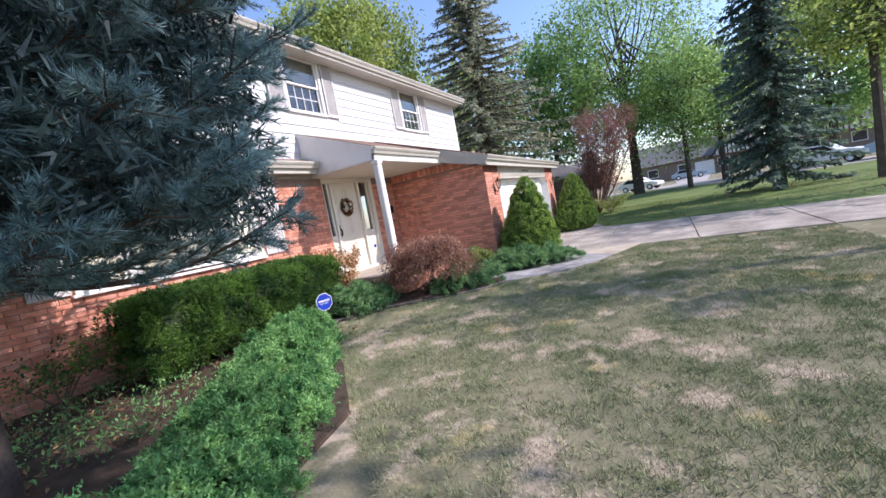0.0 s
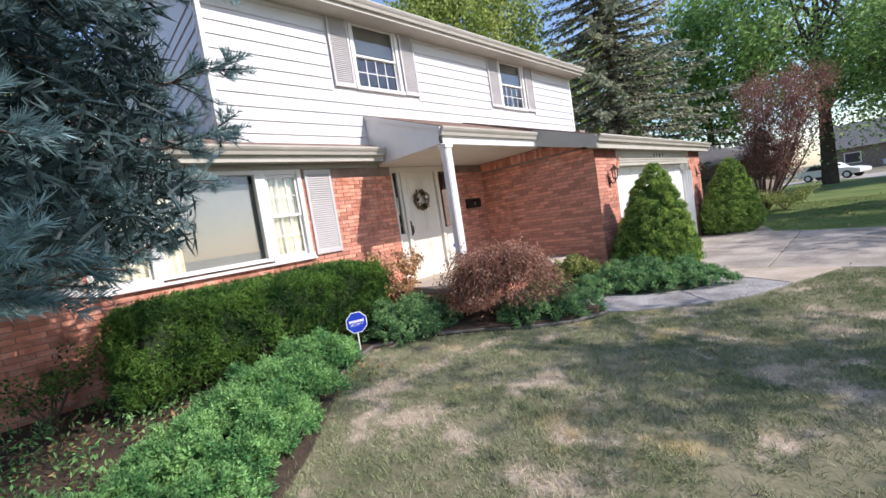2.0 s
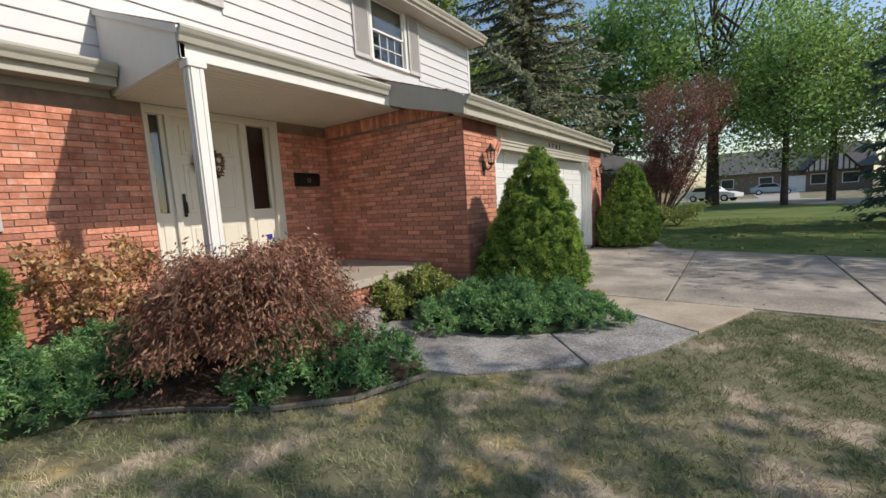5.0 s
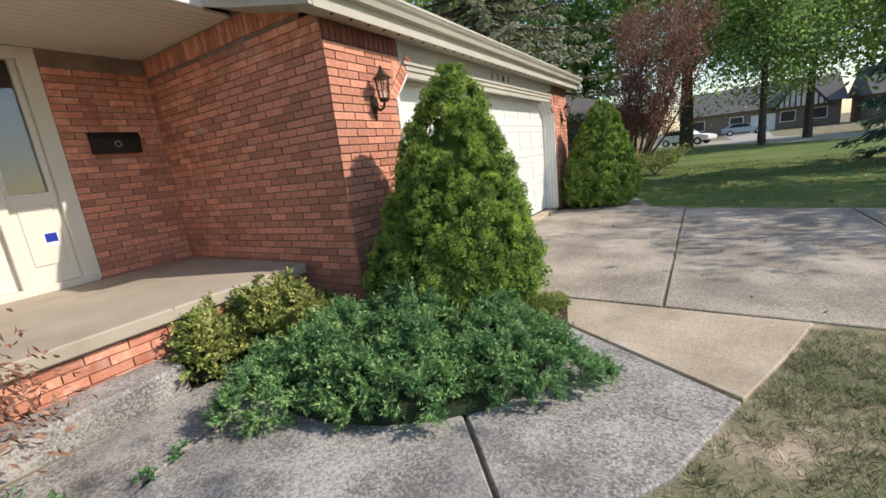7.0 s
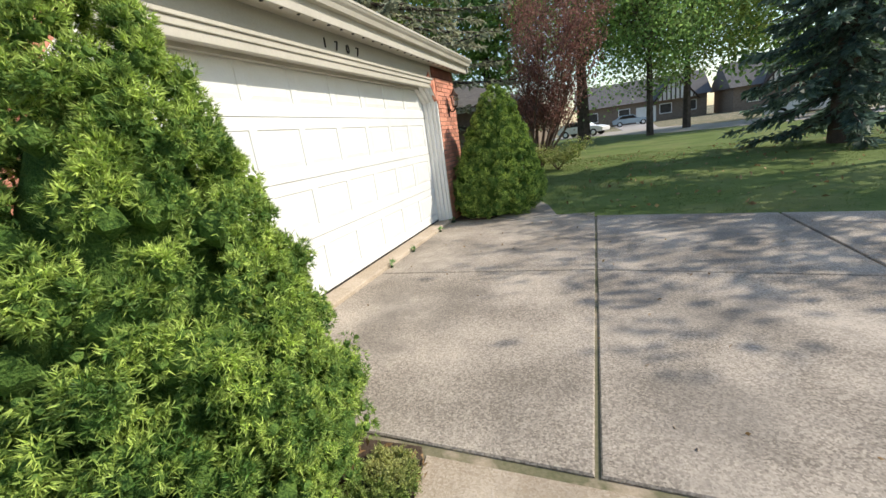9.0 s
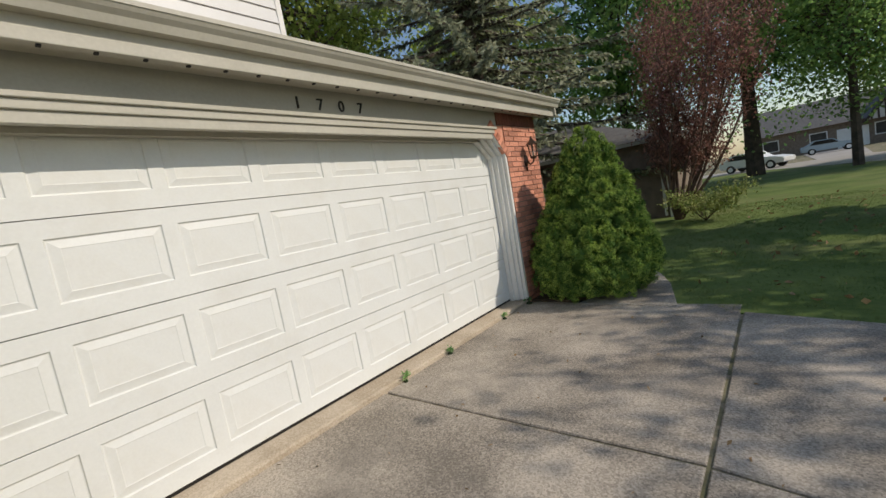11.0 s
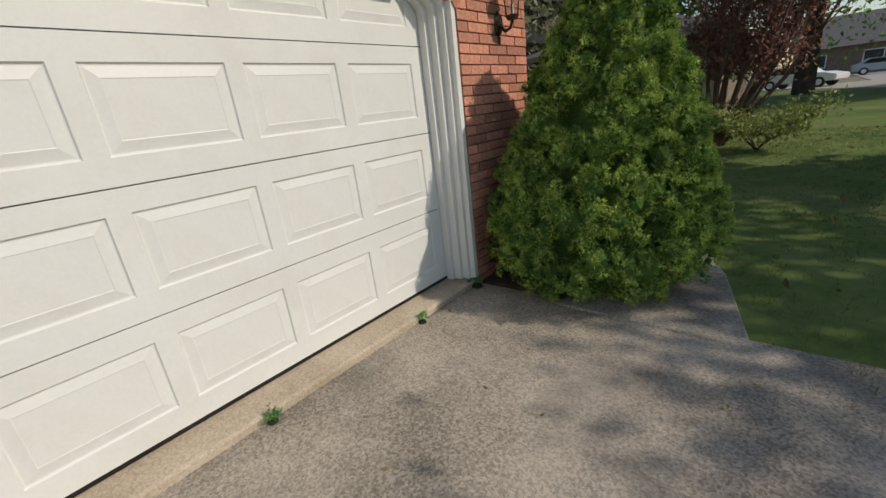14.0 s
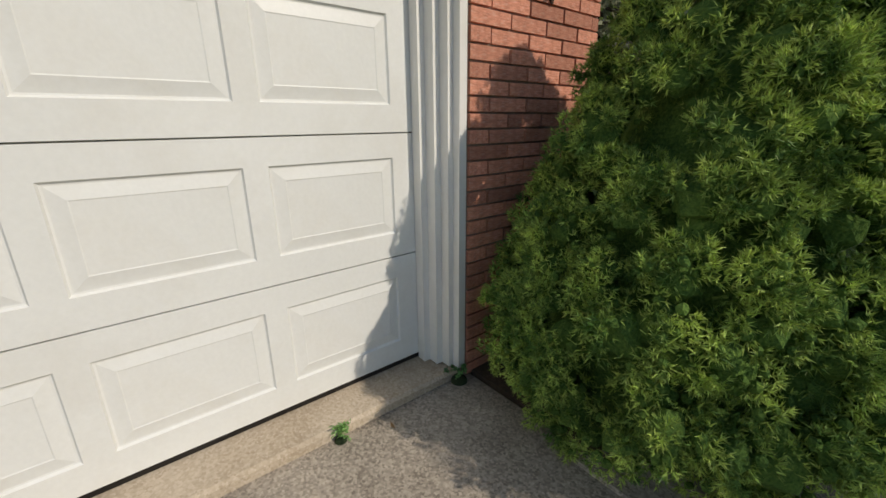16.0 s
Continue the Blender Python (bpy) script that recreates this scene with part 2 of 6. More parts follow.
LAWN = lawn_material("dry_lawn", (0.12, 0.125, 0.065), (0.27, 0.24, 0.155), (0.48, 0.39, 0.29), (0.56, 0.43, 0.21))
BLADE = lawn_material("dry_lawn_blades", (0.165, 0.225, 0.09), (0.39, 0.385, 0.225), (0.60, 0.51, 0.37), (0.68, 0.53, 0.25))
GREENBLADE = surface("green_lawn_blades", (0.085, 0.14, 0.03), (0.21, 0.27, 0.08), rough=0.8, scale=1.2, fine=20, bump=0.0, vary=0.3, dirt=(0.2, 0.2, 0.07), dirt_scale=0.6, dirt_amount=0.5, spec=0.2)
FARLAWN = surface("green_lawn", (0.075, 0.125, 0.028), (0.17, 0.225, 0.065), rough=0.95, scale=0.8, fine=14, bump=0.6, dirt=(0.24, 0.23, 0.10), dirt_scale=0.5, dirt_amount=0.5, spec=0.2)


# ---- builders ----
def mesh_object(name, me, material, parent=None, label=""):
    ob = new(name, me)
    if material and not me.materials:
        me.materials.append(material)
    if parent:
        ob.parent = parent
        ob.matrix_parent_inverse = parent.matrix_basis.inverted()
    if label:
        ob["label"] = label
    return ob


def tubes(name, rows, n):
    """One mesh of many tapered bars, from rows of two ends and two radii."""
    r = np.array(rows)
    a, b = r[:, :3], r[:, 3:6]
    d = b - a
    d = d / np.maximum(np.linalg.norm(d, axis=1, keepdims=True), 1e-9)
    ref = np.where(np.abs(d[:, 2:3]) > 0.9, np.array([[1.0, 0, 0]]), np.array([[0, 0, 1.0]]))
    u = np.cross(d, ref)
    u /= np.linalg.norm(u, axis=1, keepdims=True)
    v = np.cross(d, u)
    th = np.arange(n) * 2 * np.pi / n
    ring = np.cos(th)[None, :, None] * u[:, None] + np.sin(th)[None, :, None] * v[:, None]
    co = np.concatenate([a[:, None] + ring * r[:, 6, None, None], b[:, None] + ring * r[:, 7, None, None]], axis=1)
    k = np.arange(n)
    quad = np.stack([k, (k + 1) % n, n + (k + 1) % n, n + k], 1)
    faces = (quad[None] + (np.arange(len(r)) * 2 * n)[:, None, None]).reshape(-1, 4)
    me = bpy.data.meshes.new(name)
    me.from_pydata(co.reshape(-1, 3).tolist(), [], faces.tolist())
    return me


def part(name, bm, material, parent=None, label="", smooth=False, sides=6):
    if isinstance(bm, list):
        return mesh_object(name, tubes(name, bm, sides), material, parent, label)
    me = bpy.data.meshes.new(name)
    if smooth:
        for f in bm.faces:
            f.smooth = True
    bm.to_mesh(me)
    bm.free()
    return mesh_object(name, me, material, parent, label)


def thing(name, at, label="", category="", group="", kind=""):
    ob = new(name)
    ob.empty_display_size = 0.1
    ob.matrix_basis = Matrix.Translation(at)
    return tagged(ob, label, category, group, kind)


def box(bm, x0, x1, y0, y1, z0, z1, bevel=0.0):
    m = Matrix.LocRotScale(((x0 + x1) / 2, (y0 + y1) / 2, (z0 + z1) / 2), None, (abs(x1 - x0), abs(y1 - y0), abs(z1 - z0)))
    made = bmesh.ops.create_cube(bm, size=1.0, matrix=m)
    if bevel:
        es = list({e for v in made["verts"] for e in v.link_edges})
        bmesh.ops.bevel(bm, geom=es, offset=bevel, segments=1, affect="EDGES")
    return bm


def boxes(*rows, bevel=0.0):
    bm = bmesh.new()
    for r in rows:
        box(bm, *r, bevel=bevel)
    return bm


def rod(bm, a, b, r0, r1=None, n=8):
    """A tapered round bar from a to b."""
    a, b = Vector(a), Vector(b)
    r1 = r0 if r1 is None else r1
    if isinstance(bm, list):
        bm.append((*a, *b, r0, r1))
        return bm
    q = (b - a).to_track_quat("Z", "Y").to_matrix().to_4x4()
    m = Matrix.Translation((a + b) / 2) @ q
    bmesh.ops.create_cone(bm, cap_ends=True, segments=n, radius1=r0, radius2=r1, depth=(b - a).length, matrix=m)
    return bm


def prism(bm, outline, z0, z1):
    """A slab with the outline [(x, y), ...] between two heights."""
    lo = [bm.verts.new((x, y, z0)) for x, y in outline]
    hi = [bm.verts.new((x, y, z1)) for x, y in outline]
    k = len(outline)
    bm.faces.new(hi)
    bm.faces.new(lo[::-1])
    for i in range(k):
        bm.faces.new((lo[i], lo[(i + 1) % k], hi[(i + 1) % k], hi[i]))
    bmesh.ops.recalc_face_normals(bm, faces=bm.faces)
    return bm


def side_prism(bm, outline, y0, y1):
    """A bar with the section [(x, z), ...] that runs along y."""
    a = [bm.verts.new((x, y0, z)) for x, z in outline]
    b = [bm.verts.new((x, y1, z)) for x, z in outline]
    k = len(outline)
    bm.faces.new(a)
    bm.faces.new(b[::-1])
    for i in range(k):
        bm.faces.new((a[i], b[i], b[(i + 1) % k], a[(i + 1) % k]))
    bmesh.ops.recalc_face_normals(bm, faces=bm.faces)
    return bm


def cloud(name, verts, size, material, parent, label=""):
    """Many loose faces of the same corner count, from an array (faces, corners, 3)."""
    k = verts.shape[1]
    nf = verts.shape[0]
    me = bpy.data.meshes.new(name)
    me.vertices.add(nf * k)
    me.vertices.foreach_set("co", verts.reshape(-1).astype(np.float32))
    me.loops.add(nf * k)
    me.loops.foreach_set("vertex_index", np.arange(nf * k, dtype=np.int32))
    me.polygons.add(nf)
    me.polygons.foreach_set("loop_start", np.arange(0, nf * k, k, dtype=np.int32))
    me.update(calc_edges=True)
    me.validate()
    return mesh_object(name, me, material, parent, label)


def unit(v):
    return v / np.maximum(np.linalg.norm(v, axis=-1, keepdims=True), 1e-9)


def scatter_leaves(rng, pts, way, length, width, spread):
    """A four-cornered leaf at each point, along way turned at random by spread."""
    n = len(pts)
    d = unit(way + rng.normal(0, spread, (n, 3)))
    s = unit(np.cross(d, rng.normal(0, 1, (n, 3))))
    ln = (length * rng.uniform(0.6, 1.3, n))[:, None]
    w = (width * rng.uniform(0.7, 1.2, n))[:, None]
    up = unit(np.cross(s, d)) * ln * 0.12
    return np.stack([pts, pts + d * ln * 0.5 + s * w * 0.5 + up, pts + d * ln, pts + d * ln * 0.5 - s * w * 0.5 + up], axis=1)


def scatter_needles(rng, pts, way, count, length, width, spread):
    """A tuft of thin three-cornered needles at each point."""
    p = np.repeat(pts, count, axis=0)
    w = np.repeat(way, count, axis=0)
    n = len(p)
    d = unit(w + rng.normal(0, spread, (n, 3)))
    s = unit(np.cross(d, rng.normal(0, 1, (n, 3)))) * (width * 0.5)
    ln = (length * rng.uniform(0.7, 1.25, n))[:, None]
    return np.stack([p - s, p + s, p + d * ln], axis=1)


def lobes(u, v, seed, scale, depth):
    """Uneven swelling over a surface with two coordinates: rounded clumps."""
    r = np.random.default_rng(seed)
    total = np.zeros_like(u)
    for k in range(7):
        a, b, ph, ph2 = r.uniform(0.6, 1.5) * scale, r.uniform(0.6, 1.5) * scale, r.uniform(0, 6.3), r.uniform(0, 6.3)
        total += np.sin(a * u + ph + 1.3 * np.sin(b * v * 0.7 + ph2)) * np.sin(b * v + ph2)
    return depth * total / 2.6


# ---- ground ----
def smooth(t):
    t = np.clip(t, 0, 1)
    return t * t * (3 - 2 * t)


def ground_z(x, y):
    """Lawn: a little higher beside the house, level at the drive."""
    return 0.12 * smooth((8.5 - y) / 4.0) - 0.012 * smooth((x + 1) / 3)


def ground_sheet():
    xs = np.concatenate([np.linspace(-400, -24, 8), np.linspace(-20, 16, 73), np.linspace(20, 400, 12)])
    ys = np.concatenate([np.linspace(-400, -14, 8), np.linspace(-10, 30, 81), np.linspace(33, 90, 20), np.linspace(110, 500, 8)])
    bm = bmesh.new()
    g = [[bm.verts.new((x, y, float(ground_z(x, y)) - 0.015)) for x in xs] for y in ys]
    for j in range(len(ys) - 1):
        for i in range(len(xs) - 1):
            bm.faces.new((g[j][i], g[j][i + 1], g[j + 1][i + 1], g[j + 1][i]))
    return tagged(part("ground", bm, LAWN, smooth=True), "dry patchy lawn with bare tan spots", "lawn", kind="structure")


ground_sheet()

# driveway slabs with open joints
DRIVE_X = [-4.02, -1.68, 0.4, 2.6, 4.9, 7.2, 10.0]


def far_edge(x):
    return 15.72 - 0.24 * (x + 2.2) if x > -1.68 else 15.83


driveway = thing("driveway", (-1, 13, 0), "weathered concrete driveway in large slabs with open joints", "driveway", kind="structure")
for i in range(len(DRIVE_X) - 1):
    a, b = DRIVE_X[i] + 0.012, DRIVE_X[i + 1] - 0.012
    skew0, skew1 = 0.04 * (i > 0), 0.04
    near, far = 10.62, 13.12
    for y0a, y0b, y1a, y1b in ((near - 0.06 * (a + 1.68), near - 0.06 * (b + 1.68), far - 0.13 * (a + 1.68) * (a > -1.8), far - 0.13 * (b + 1.68) * (b > -1.8)),
                               (far - 0.13 * (a + 1.68) * (a > -1.8) + 0.02, far - 0.13 * (b + 1.68) * (b > -1.8) + 0.02, far_edge(a), far_edge(b))):
        low, high = (0.0, 0.5) if y0a < 11.5 else (0.5, 1.0)
        bm = prism(bmesh.new(), [(a + skew0 * low, y0a), (b + skew1 * low, y0b), (b + skew1 * high, y1b), (a + skew0 * high, y1a)], -0.12, 0.0)
        bmesh.ops.bevel(bm, geom=[e for e in bm.edges if all(v.co.z > -0.01 for v in e.verts)], offset=0.008, segments=1, affect="EDGES")
        part("slab", bm, CONCRETE, driveway)
bm = prism(bmesh.new(), [(-4.2, 9.8), (10, 9.7), (10, 15.2), (-4.2, 15.75)], -0.14, -0.03)
part("joint_fill", bm, SOIL, driveway, "dark dirt and moss in the joints")

walkway = thing("walkway", (-2.8, 8.6, 0), "curved exposed-aggregate concrete front walk", "walkway", kind="structure")
JOINTS = [((-4.36, 7.15), (-4.36, 8.4)), ((-3.55, 7.32), (-3.93, 8.62)), ((-1.96, 8.14), (-2.85, 9.15)), ((-1.25, 9.38), (-2.35, 10.08)), ((-0.78, 10.52), (-2.42, 10.60))]
EDGE_BULGE = [None, (-2.75, 7.50), (-1.52, 8.72), (-1.0, 9.95)]
for k in range(4):
    (n0, f0), (n1, f1) = JOINTS[k], JOINTS[k + 1]
    v0, v1 = Vector(n0), Vector(n1)
    g = (v1 - v0).normalized() * 0.012
    h = (Vector(f1) - Vector(f0)).normalized() * 0.012
    ring = [v0 + g] + ([Vector(EDGE_BULGE[k])] if EDGE_BULGE[k] else []) + [v1 - g, Vector(f1) - h, Vector(f0) + h]
    bm = prism(bmesh.new(), [tuple(p) for p in ring], -0.1, 0.012 + 0.01 * (k < 2))
    bmesh.ops.bevel(bm, geom=[e for e in bm.edges if all(v.co.z > 0 for v in e.verts)], offset=0.008, segments=1, affect="EDGES")
    part("slab", bm, TANSTONE if k == 3 else WALKSTONE, walkway, "tan concrete slab" if k == 3 else "")
bm = prism(bmesh.new(), [(-2.2, 15.72), (-1.6, 15.55), (0.4, 15.1), (10.0, 12.8), (60, 12.8), (60, 19), (12, 32), (3, 38), (-2, 49), (-30, 62), (-40, 62), (-40, 20), (-4.3, 20), (-4.3, 18.3), (-3.9, 18.1), (-3.33, 18.0), (-2.73, 17.42), (-2.41, 16.6)], -0.1, -0.004)
tagged(part("far_lawn", bm, FARLAWN), "green lawn beyond the driveway", "lawn", kind="structure")
side_walk = thing("side_walk", (-2.6, 18, 0), "narrow concrete walk beside the garage", "walkway", kind="structure")
SIDE = [(-3.30, -2.20, 15.72), (-2.98, -2.42, 16.66), (-3.35, -2.72, 17.45), (-3.95, -3.35, 18.1)]
for (l0, r0, y0), (l1, r1, y1) in zip(SIDE, SIDE[1:]):
    bm = prism(bmesh.new(), [(l0, y0 + 0.02), (r0, y0), (r1, y1 - 0.015), (l1, y1)], -0.1, 0.012)
    bmesh.ops.bevel(bm, geom=[e for e in bm.edges if all(v.co.z > 0 for v in e.verts)], offset=0.008, segments=1, affect="EDGES")
    part("slab", bm, CONCRETE, side_walk)

# planting beds of dark mulch
bm = prism(bmesh.new(), [(-6.8, -3), (-5.6, -3), (-4.2, 0.2), (-2.2, 1.0), (-2.5, 2.3), (-3.4, 3.2), (-4.5, 4.1), (-5.0, 4.75), (-4.65, 5.5), (-4.1, 5.95), (-3.6, 6.25), (-3.2, 6.7), (-3.02, 7.3), (-4.36, 7.15), (-4.68, 7.15), (-6.8, 7.0)], -0.1, 0.135)
tagged(part("planting_bed", bm, SOIL), "dark mulch planting bed along the house front", "bed", kind="structure")
bm = prism(bmesh.new(), [(-4.68, 8.3), (-4.2, 8.45), (-3.3, 8.6), (-2.5, 9.2), (-2.3, 10.1), (-2.45, 10.62), (-3.95, 10.62), (-3.95, 9.62), (-4.7, 9.62)], -0.1, 0.018)
tagged(part("planting_bed", bm, SOIL), "small mulch bed beside the garage corner", "bed", kind="structure")
bm = prism(bmesh.new(), [(-3.97, 15.84), (-3.33, 15.84), (-3.02, 16.66), (-3.37, 17.45), (-3.97, 18.1)], -0.1, 0.016)
tagged(part("planting_bed", bm, SOIL), "bare soil strip under the far dwarf spruce", "bed", kind="structure")
EDGE = [(-4.3, 3.85), (-4.72, 4.3), (-5.0, 4.8), (-4.6, 5.55), (-4.05, 6.0), (-3.55, 6.28), (-3.17, 6.7), (-2.98, 7.3)]
bm = bmesh.new()
for a, b in zip(EDGE, EDGE[1:]):
    rod(bm, (*a, ground_z(*a) + 0.02), (*b, ground_z(*b) + 0.02), 0.022, n=6)
tagged(part("bed_edging", bm, EDGING), "dark plastic lawn edging round the planting bed", "edging", kind="structure")


# ---- walls ----
def free_spans(a, b, z0, z1, holes):
    spans = [(a, b)]
    for h0, h1, hz0, hz1 in holes:
        if hz0 < z1 - 0.001 and hz1 > z0 + 0.001:
            spans = [s for lo, hi in spans for s in ((lo, min(hi, h0)), (max(lo, h1), hi)) if s[1] - s[0] > 0.004]
    return spans


def wall_core(name, axis, face, thick, a, b, z0, z1, holes, material, label):
    """A wall with openings: axis 'x' faces +x and runs along y; axis 'y' faces -y and runs along x."""
    bm = bmesh.new()
    cuts = sorted({z0, z1, *[z for h in holes for z in h[2:] if z0 < z < z1]})
    for lo, hi in zip(cuts, cuts[1:]):
        for s0, s1 in free_spans(a, b, lo, hi, holes):
            if axis == "x":
                box(bm, face - thick, face, s0, s1, lo, hi)
            else:
                box(bm, s0, s1, face, face + thick, lo, hi)
    return tagged(part(name, bm, material), label, "wall", kind="structure")


def brick_unit():
    bm = box(bmesh.new(), -0.5, 0.5, -0.5, 0.5, -0.5, 0.5)
    bm.faces.ensure_lookup_table()
    me = bpy.data.meshes.new("brick")
    for v in bm.verts:
        if v.co.x > 0:
            v.co.y *= 0.985
            v.co.z *= 0.97
    bm.to_mesh(me)
    bm.free()
    me.materials.append(BRICK)
    return me


BRICK_MESH = brick_unit()
COURSE, LONG, GAP, PROUD = 0.0677, 0.245, 0.009, 0.017


def lay_bricks(wall, axis, face, a, b, z0, z1, holes, near, seed):
    """Running bond. Bricks inside the stretch near = (from, to, height) are objects; the rest are joined."""
    r = random.Random(seed)
    rest = []
    made = 0
    rows = int((z1 - z0) / COURSE)
    for k in range(rows):
        lo = z0 + k * COURSE + GAP / 2
        hi = lo + COURSE - GAP
        for s0, s1 in free_spans(a, b, lo, hi, holes):
            u = s0 - (LONG * 0.5 if k % 2 else 0)
            while u < s1 - 0.01:
                u0, u1 = max(u, s0) + GAP / 2, min(u + LONG, s1) - GAP / 2
                u += LONG
                if u1 - u0 < 0.02:
                    continue
                pr = PROUD + r.uniform(-0.003, 0.003)
                c, w = (u0 + u1) / 2, u1 - u0
                at = (face + pr / 2 - 0.004, c, (lo + hi) / 2) if axis == "x" else (c, face - pr / 2 + 0.004, (lo + hi) / 2)
                turn = 0 if axis == "x" else -90
                m = pose(*at, r.uniform(-0.5, 0.5), 0, turn) @ Matrix.Diagonal((pr, w, hi - lo, 1))
                if made < 300 and near[0] <= c <= near[1] and lo < near[2]:
                    ob = new("brick", BRICK_MESH)
                    ob.parent = wall
                    ob.matrix_basis = m
                    made += 1
                else:
                    rest.append(np.array(m))
    if rest:
        cube = np.array([(x, y, z, 1) for x in (-0.5, 0.5) for y in (-0.5, 0.5) for z in (-0.5, 0.5)])
        sides = np.array([(4, 6, 7, 5), (0, 4, 5, 1), (2, 3, 7, 6), (1, 5, 7, 3), (0, 2, 6, 4)])
        co = np.einsum("nij,kj->nki", np.array(rest), cube)[:, :, :3]
        me = bpy.data.meshes.new("brickwork")
        me.from_pydata(co.reshape(-1, 3).tolist(), [], (sides[None] + 8 * np.arange(len(rest))[:, None, None]).reshape(-1, 4).tolist())
        tagged(mesh_object("brickwork", me, BRICK, wall), kind="stuff")


def soldier(wall, axis, face, a, b, z0, z1, material):
    bm = bmesh.new()
    u = a
    while u < b - 0.03:
        w = min(COURSE, b - u) - GAP
        if axis == "x":
            box(bm, face - 0.004, face + PROUD, u + GAP / 2, u + GAP / 2 + w, z0 + 0.004, z1 - 0.004)
        else:
            box(bm, u + GAP / 2, u + GAP / 2 + w, face - PROUD, face + 0.004, z0 + 0.004, z1 - 0.004)
        u += COURSE
    tagged(part("soldier_course", bm, material, wall, "row of upright bricks under the eave"), kind="stuff")


FRONT, SIDEY, GAR, UP = -6.8, 9.65, -3.98, -6.97
# garage front with the door opening
GH = [(10.51, 15.80, -0.2, 2.36), (10.62, 15.66, 2.36, 2.7)]
wall_garage = wall_core("wall_garage", "x", GAR, 0.22, 9.65, 16.72, -0.1, 2.56, GH, MORTAR, "sunlit red brick garage front with a wide door opening")
# garage side beside the porch
wall_side = wall_core("wall_garage_side", "y", SIDEY, 0.2, FRONT - 0.2, GAR - 0.22, -0.1, 2.95, [], MORTAR, "shaded red brick garage side wall at the porch")
wall_core("wall_garage_far", "y", 16.52, 0.2, -11, GAR - 0.22, -0.1, 2.5, [], MORTAR, "plain red brick far side wall of the garage")
# front of the house
WIN = (2.26, 5.10, 1.38, 2.80)
ENTRY = (6.93, 8.72, 0.53, 2.80)
wall_front = wall_core("wall_front", "x", FRONT, 0.22, 0.25, SIDEY, -0.1, 2.95, [WIN, ENTRY], MORTAR, "red brick front wall with a wide window and an entry")
back = bmesh.new()
box(back, -15.2, -15.0, 0.25, 16.7, -0.1, 5.6)
box(back, -15.0, -7.02, 0.25, 0.45, -0.1, 2.95)
side_prism(back, [(-15.0, 2.95), (-7.02, 2.95), (-11.0, 4.6)], 0.25, 0.45)
tagged(part("wall_back", back, MORTAR), "plain red brick back and end walls", "wall", kind="structure")

# upper storey
wall_upper = wall_core("wall_upper", "x", UP, 0.18, 4.01, 14.93, 3.0, 5.62, [(6.61, 7.76, 4.34, 5.62), (11.13, 12.28, 4.34, 5.62)], SIDING, "white lap-sided upper storey wall")
ends = bmesh.new()
for y0, y1 in ((4.01, 4.19), (14.75, 14.93)):
    box(ends, -15, UP - 0.18, y0, y1, 3.0, 5.62)
    side_prism(ends, [(-15, 5.62), (UP - 0.18, 5.62), (-11, 7.3)], y0, y1)
tagged(part("wall_upper_ends", ends, SIDING), "white sided gable end walls of the upper storey", "wall", kind="structure")


def siding_boards(wall, face, a, b, z0, z1, holes, step=0.2):
    k = 0
    while z0 + k * step < z1 - 0.02:
        lo, hi = z0 + k * step, min(z0 + (k + 1) * step, z1)
        for s0, s1 in free_spans(a, b, lo, hi, holes):
            bm = side_prism(bmesh.new(), [(face + 0.001, lo + 0.006), (face + 0.024, lo), (face + 0.024, lo + 0.012), (face + 0.004, hi + 0.005), (face + 0.001, hi + 0.005)], s0, s1)
            part("siding_board", bm, SIDING, wall)
        k += 1


siding_boards(wall_upper, UP, 4.09, 14.85, 2.9975, 5.58, [(6.10, 8.16, 4.30, 5.66), (10.68, 12.67, 4.30, 5.66)], 0.2075)
bm = boxes((UP, UP + 0.03, 4.0, 4.09, 3.1, 5.58), (UP, UP + 0.03, 14.85, 14.94, 3.1, 5.58), bevel=0.004)
part("corner_board", bm, WHITE, wall_upper)
# side siding on the gable end that shows beside the low roof
k = 0
bm = bmesh.new()
while 3.1 + k * 0.2 < 5.5:
    z = 3.1 + k * 0.2
    v = [bm.verts.new(p) for p in ((UP, 4.01, z + 0.2), (UP, 3.992, z), (-14.9, 3.992, z), (-14.9, 4.01, z + 0.2))]
    bm.faces.new(v)
    k += 1
tagged(part("siding_end", bm, SIDING, wall_upper), kind="stuff")


# ---- roofs, eaves and gutters ----
def gutter(name, x, y0, y1, z0, z1, label):
    """A K-shaped metal gutter along y with end caps; x is its front lip."""
    bm = side_prism(bmesh.new(), [(x - 0.11, z0), (x - 0.05, z0), (x - 0.035, z0 + 0.35 * (z1 - z0)), (x - 0.012, z0 + 0.55 * (z1 - z0)), (x, z0 + 0.72 * (z1 - z0)), (x, z1), (x - 0.012, z1), (x - 0.012, z1 - 0.02), (x - 0.11, z1 - 0.02)], y0, y1)
    side_prism(bm, [(x - 0.02, z1 - 0.028), (x + 0.006, z1 - 0.028), (x + 0.006, z1 - 0.016), (x - 0.02, z1 - 0.016)], y0, y1)
    return tagged(part(name, bm, TRIM), label, "gutter", kind="structure")


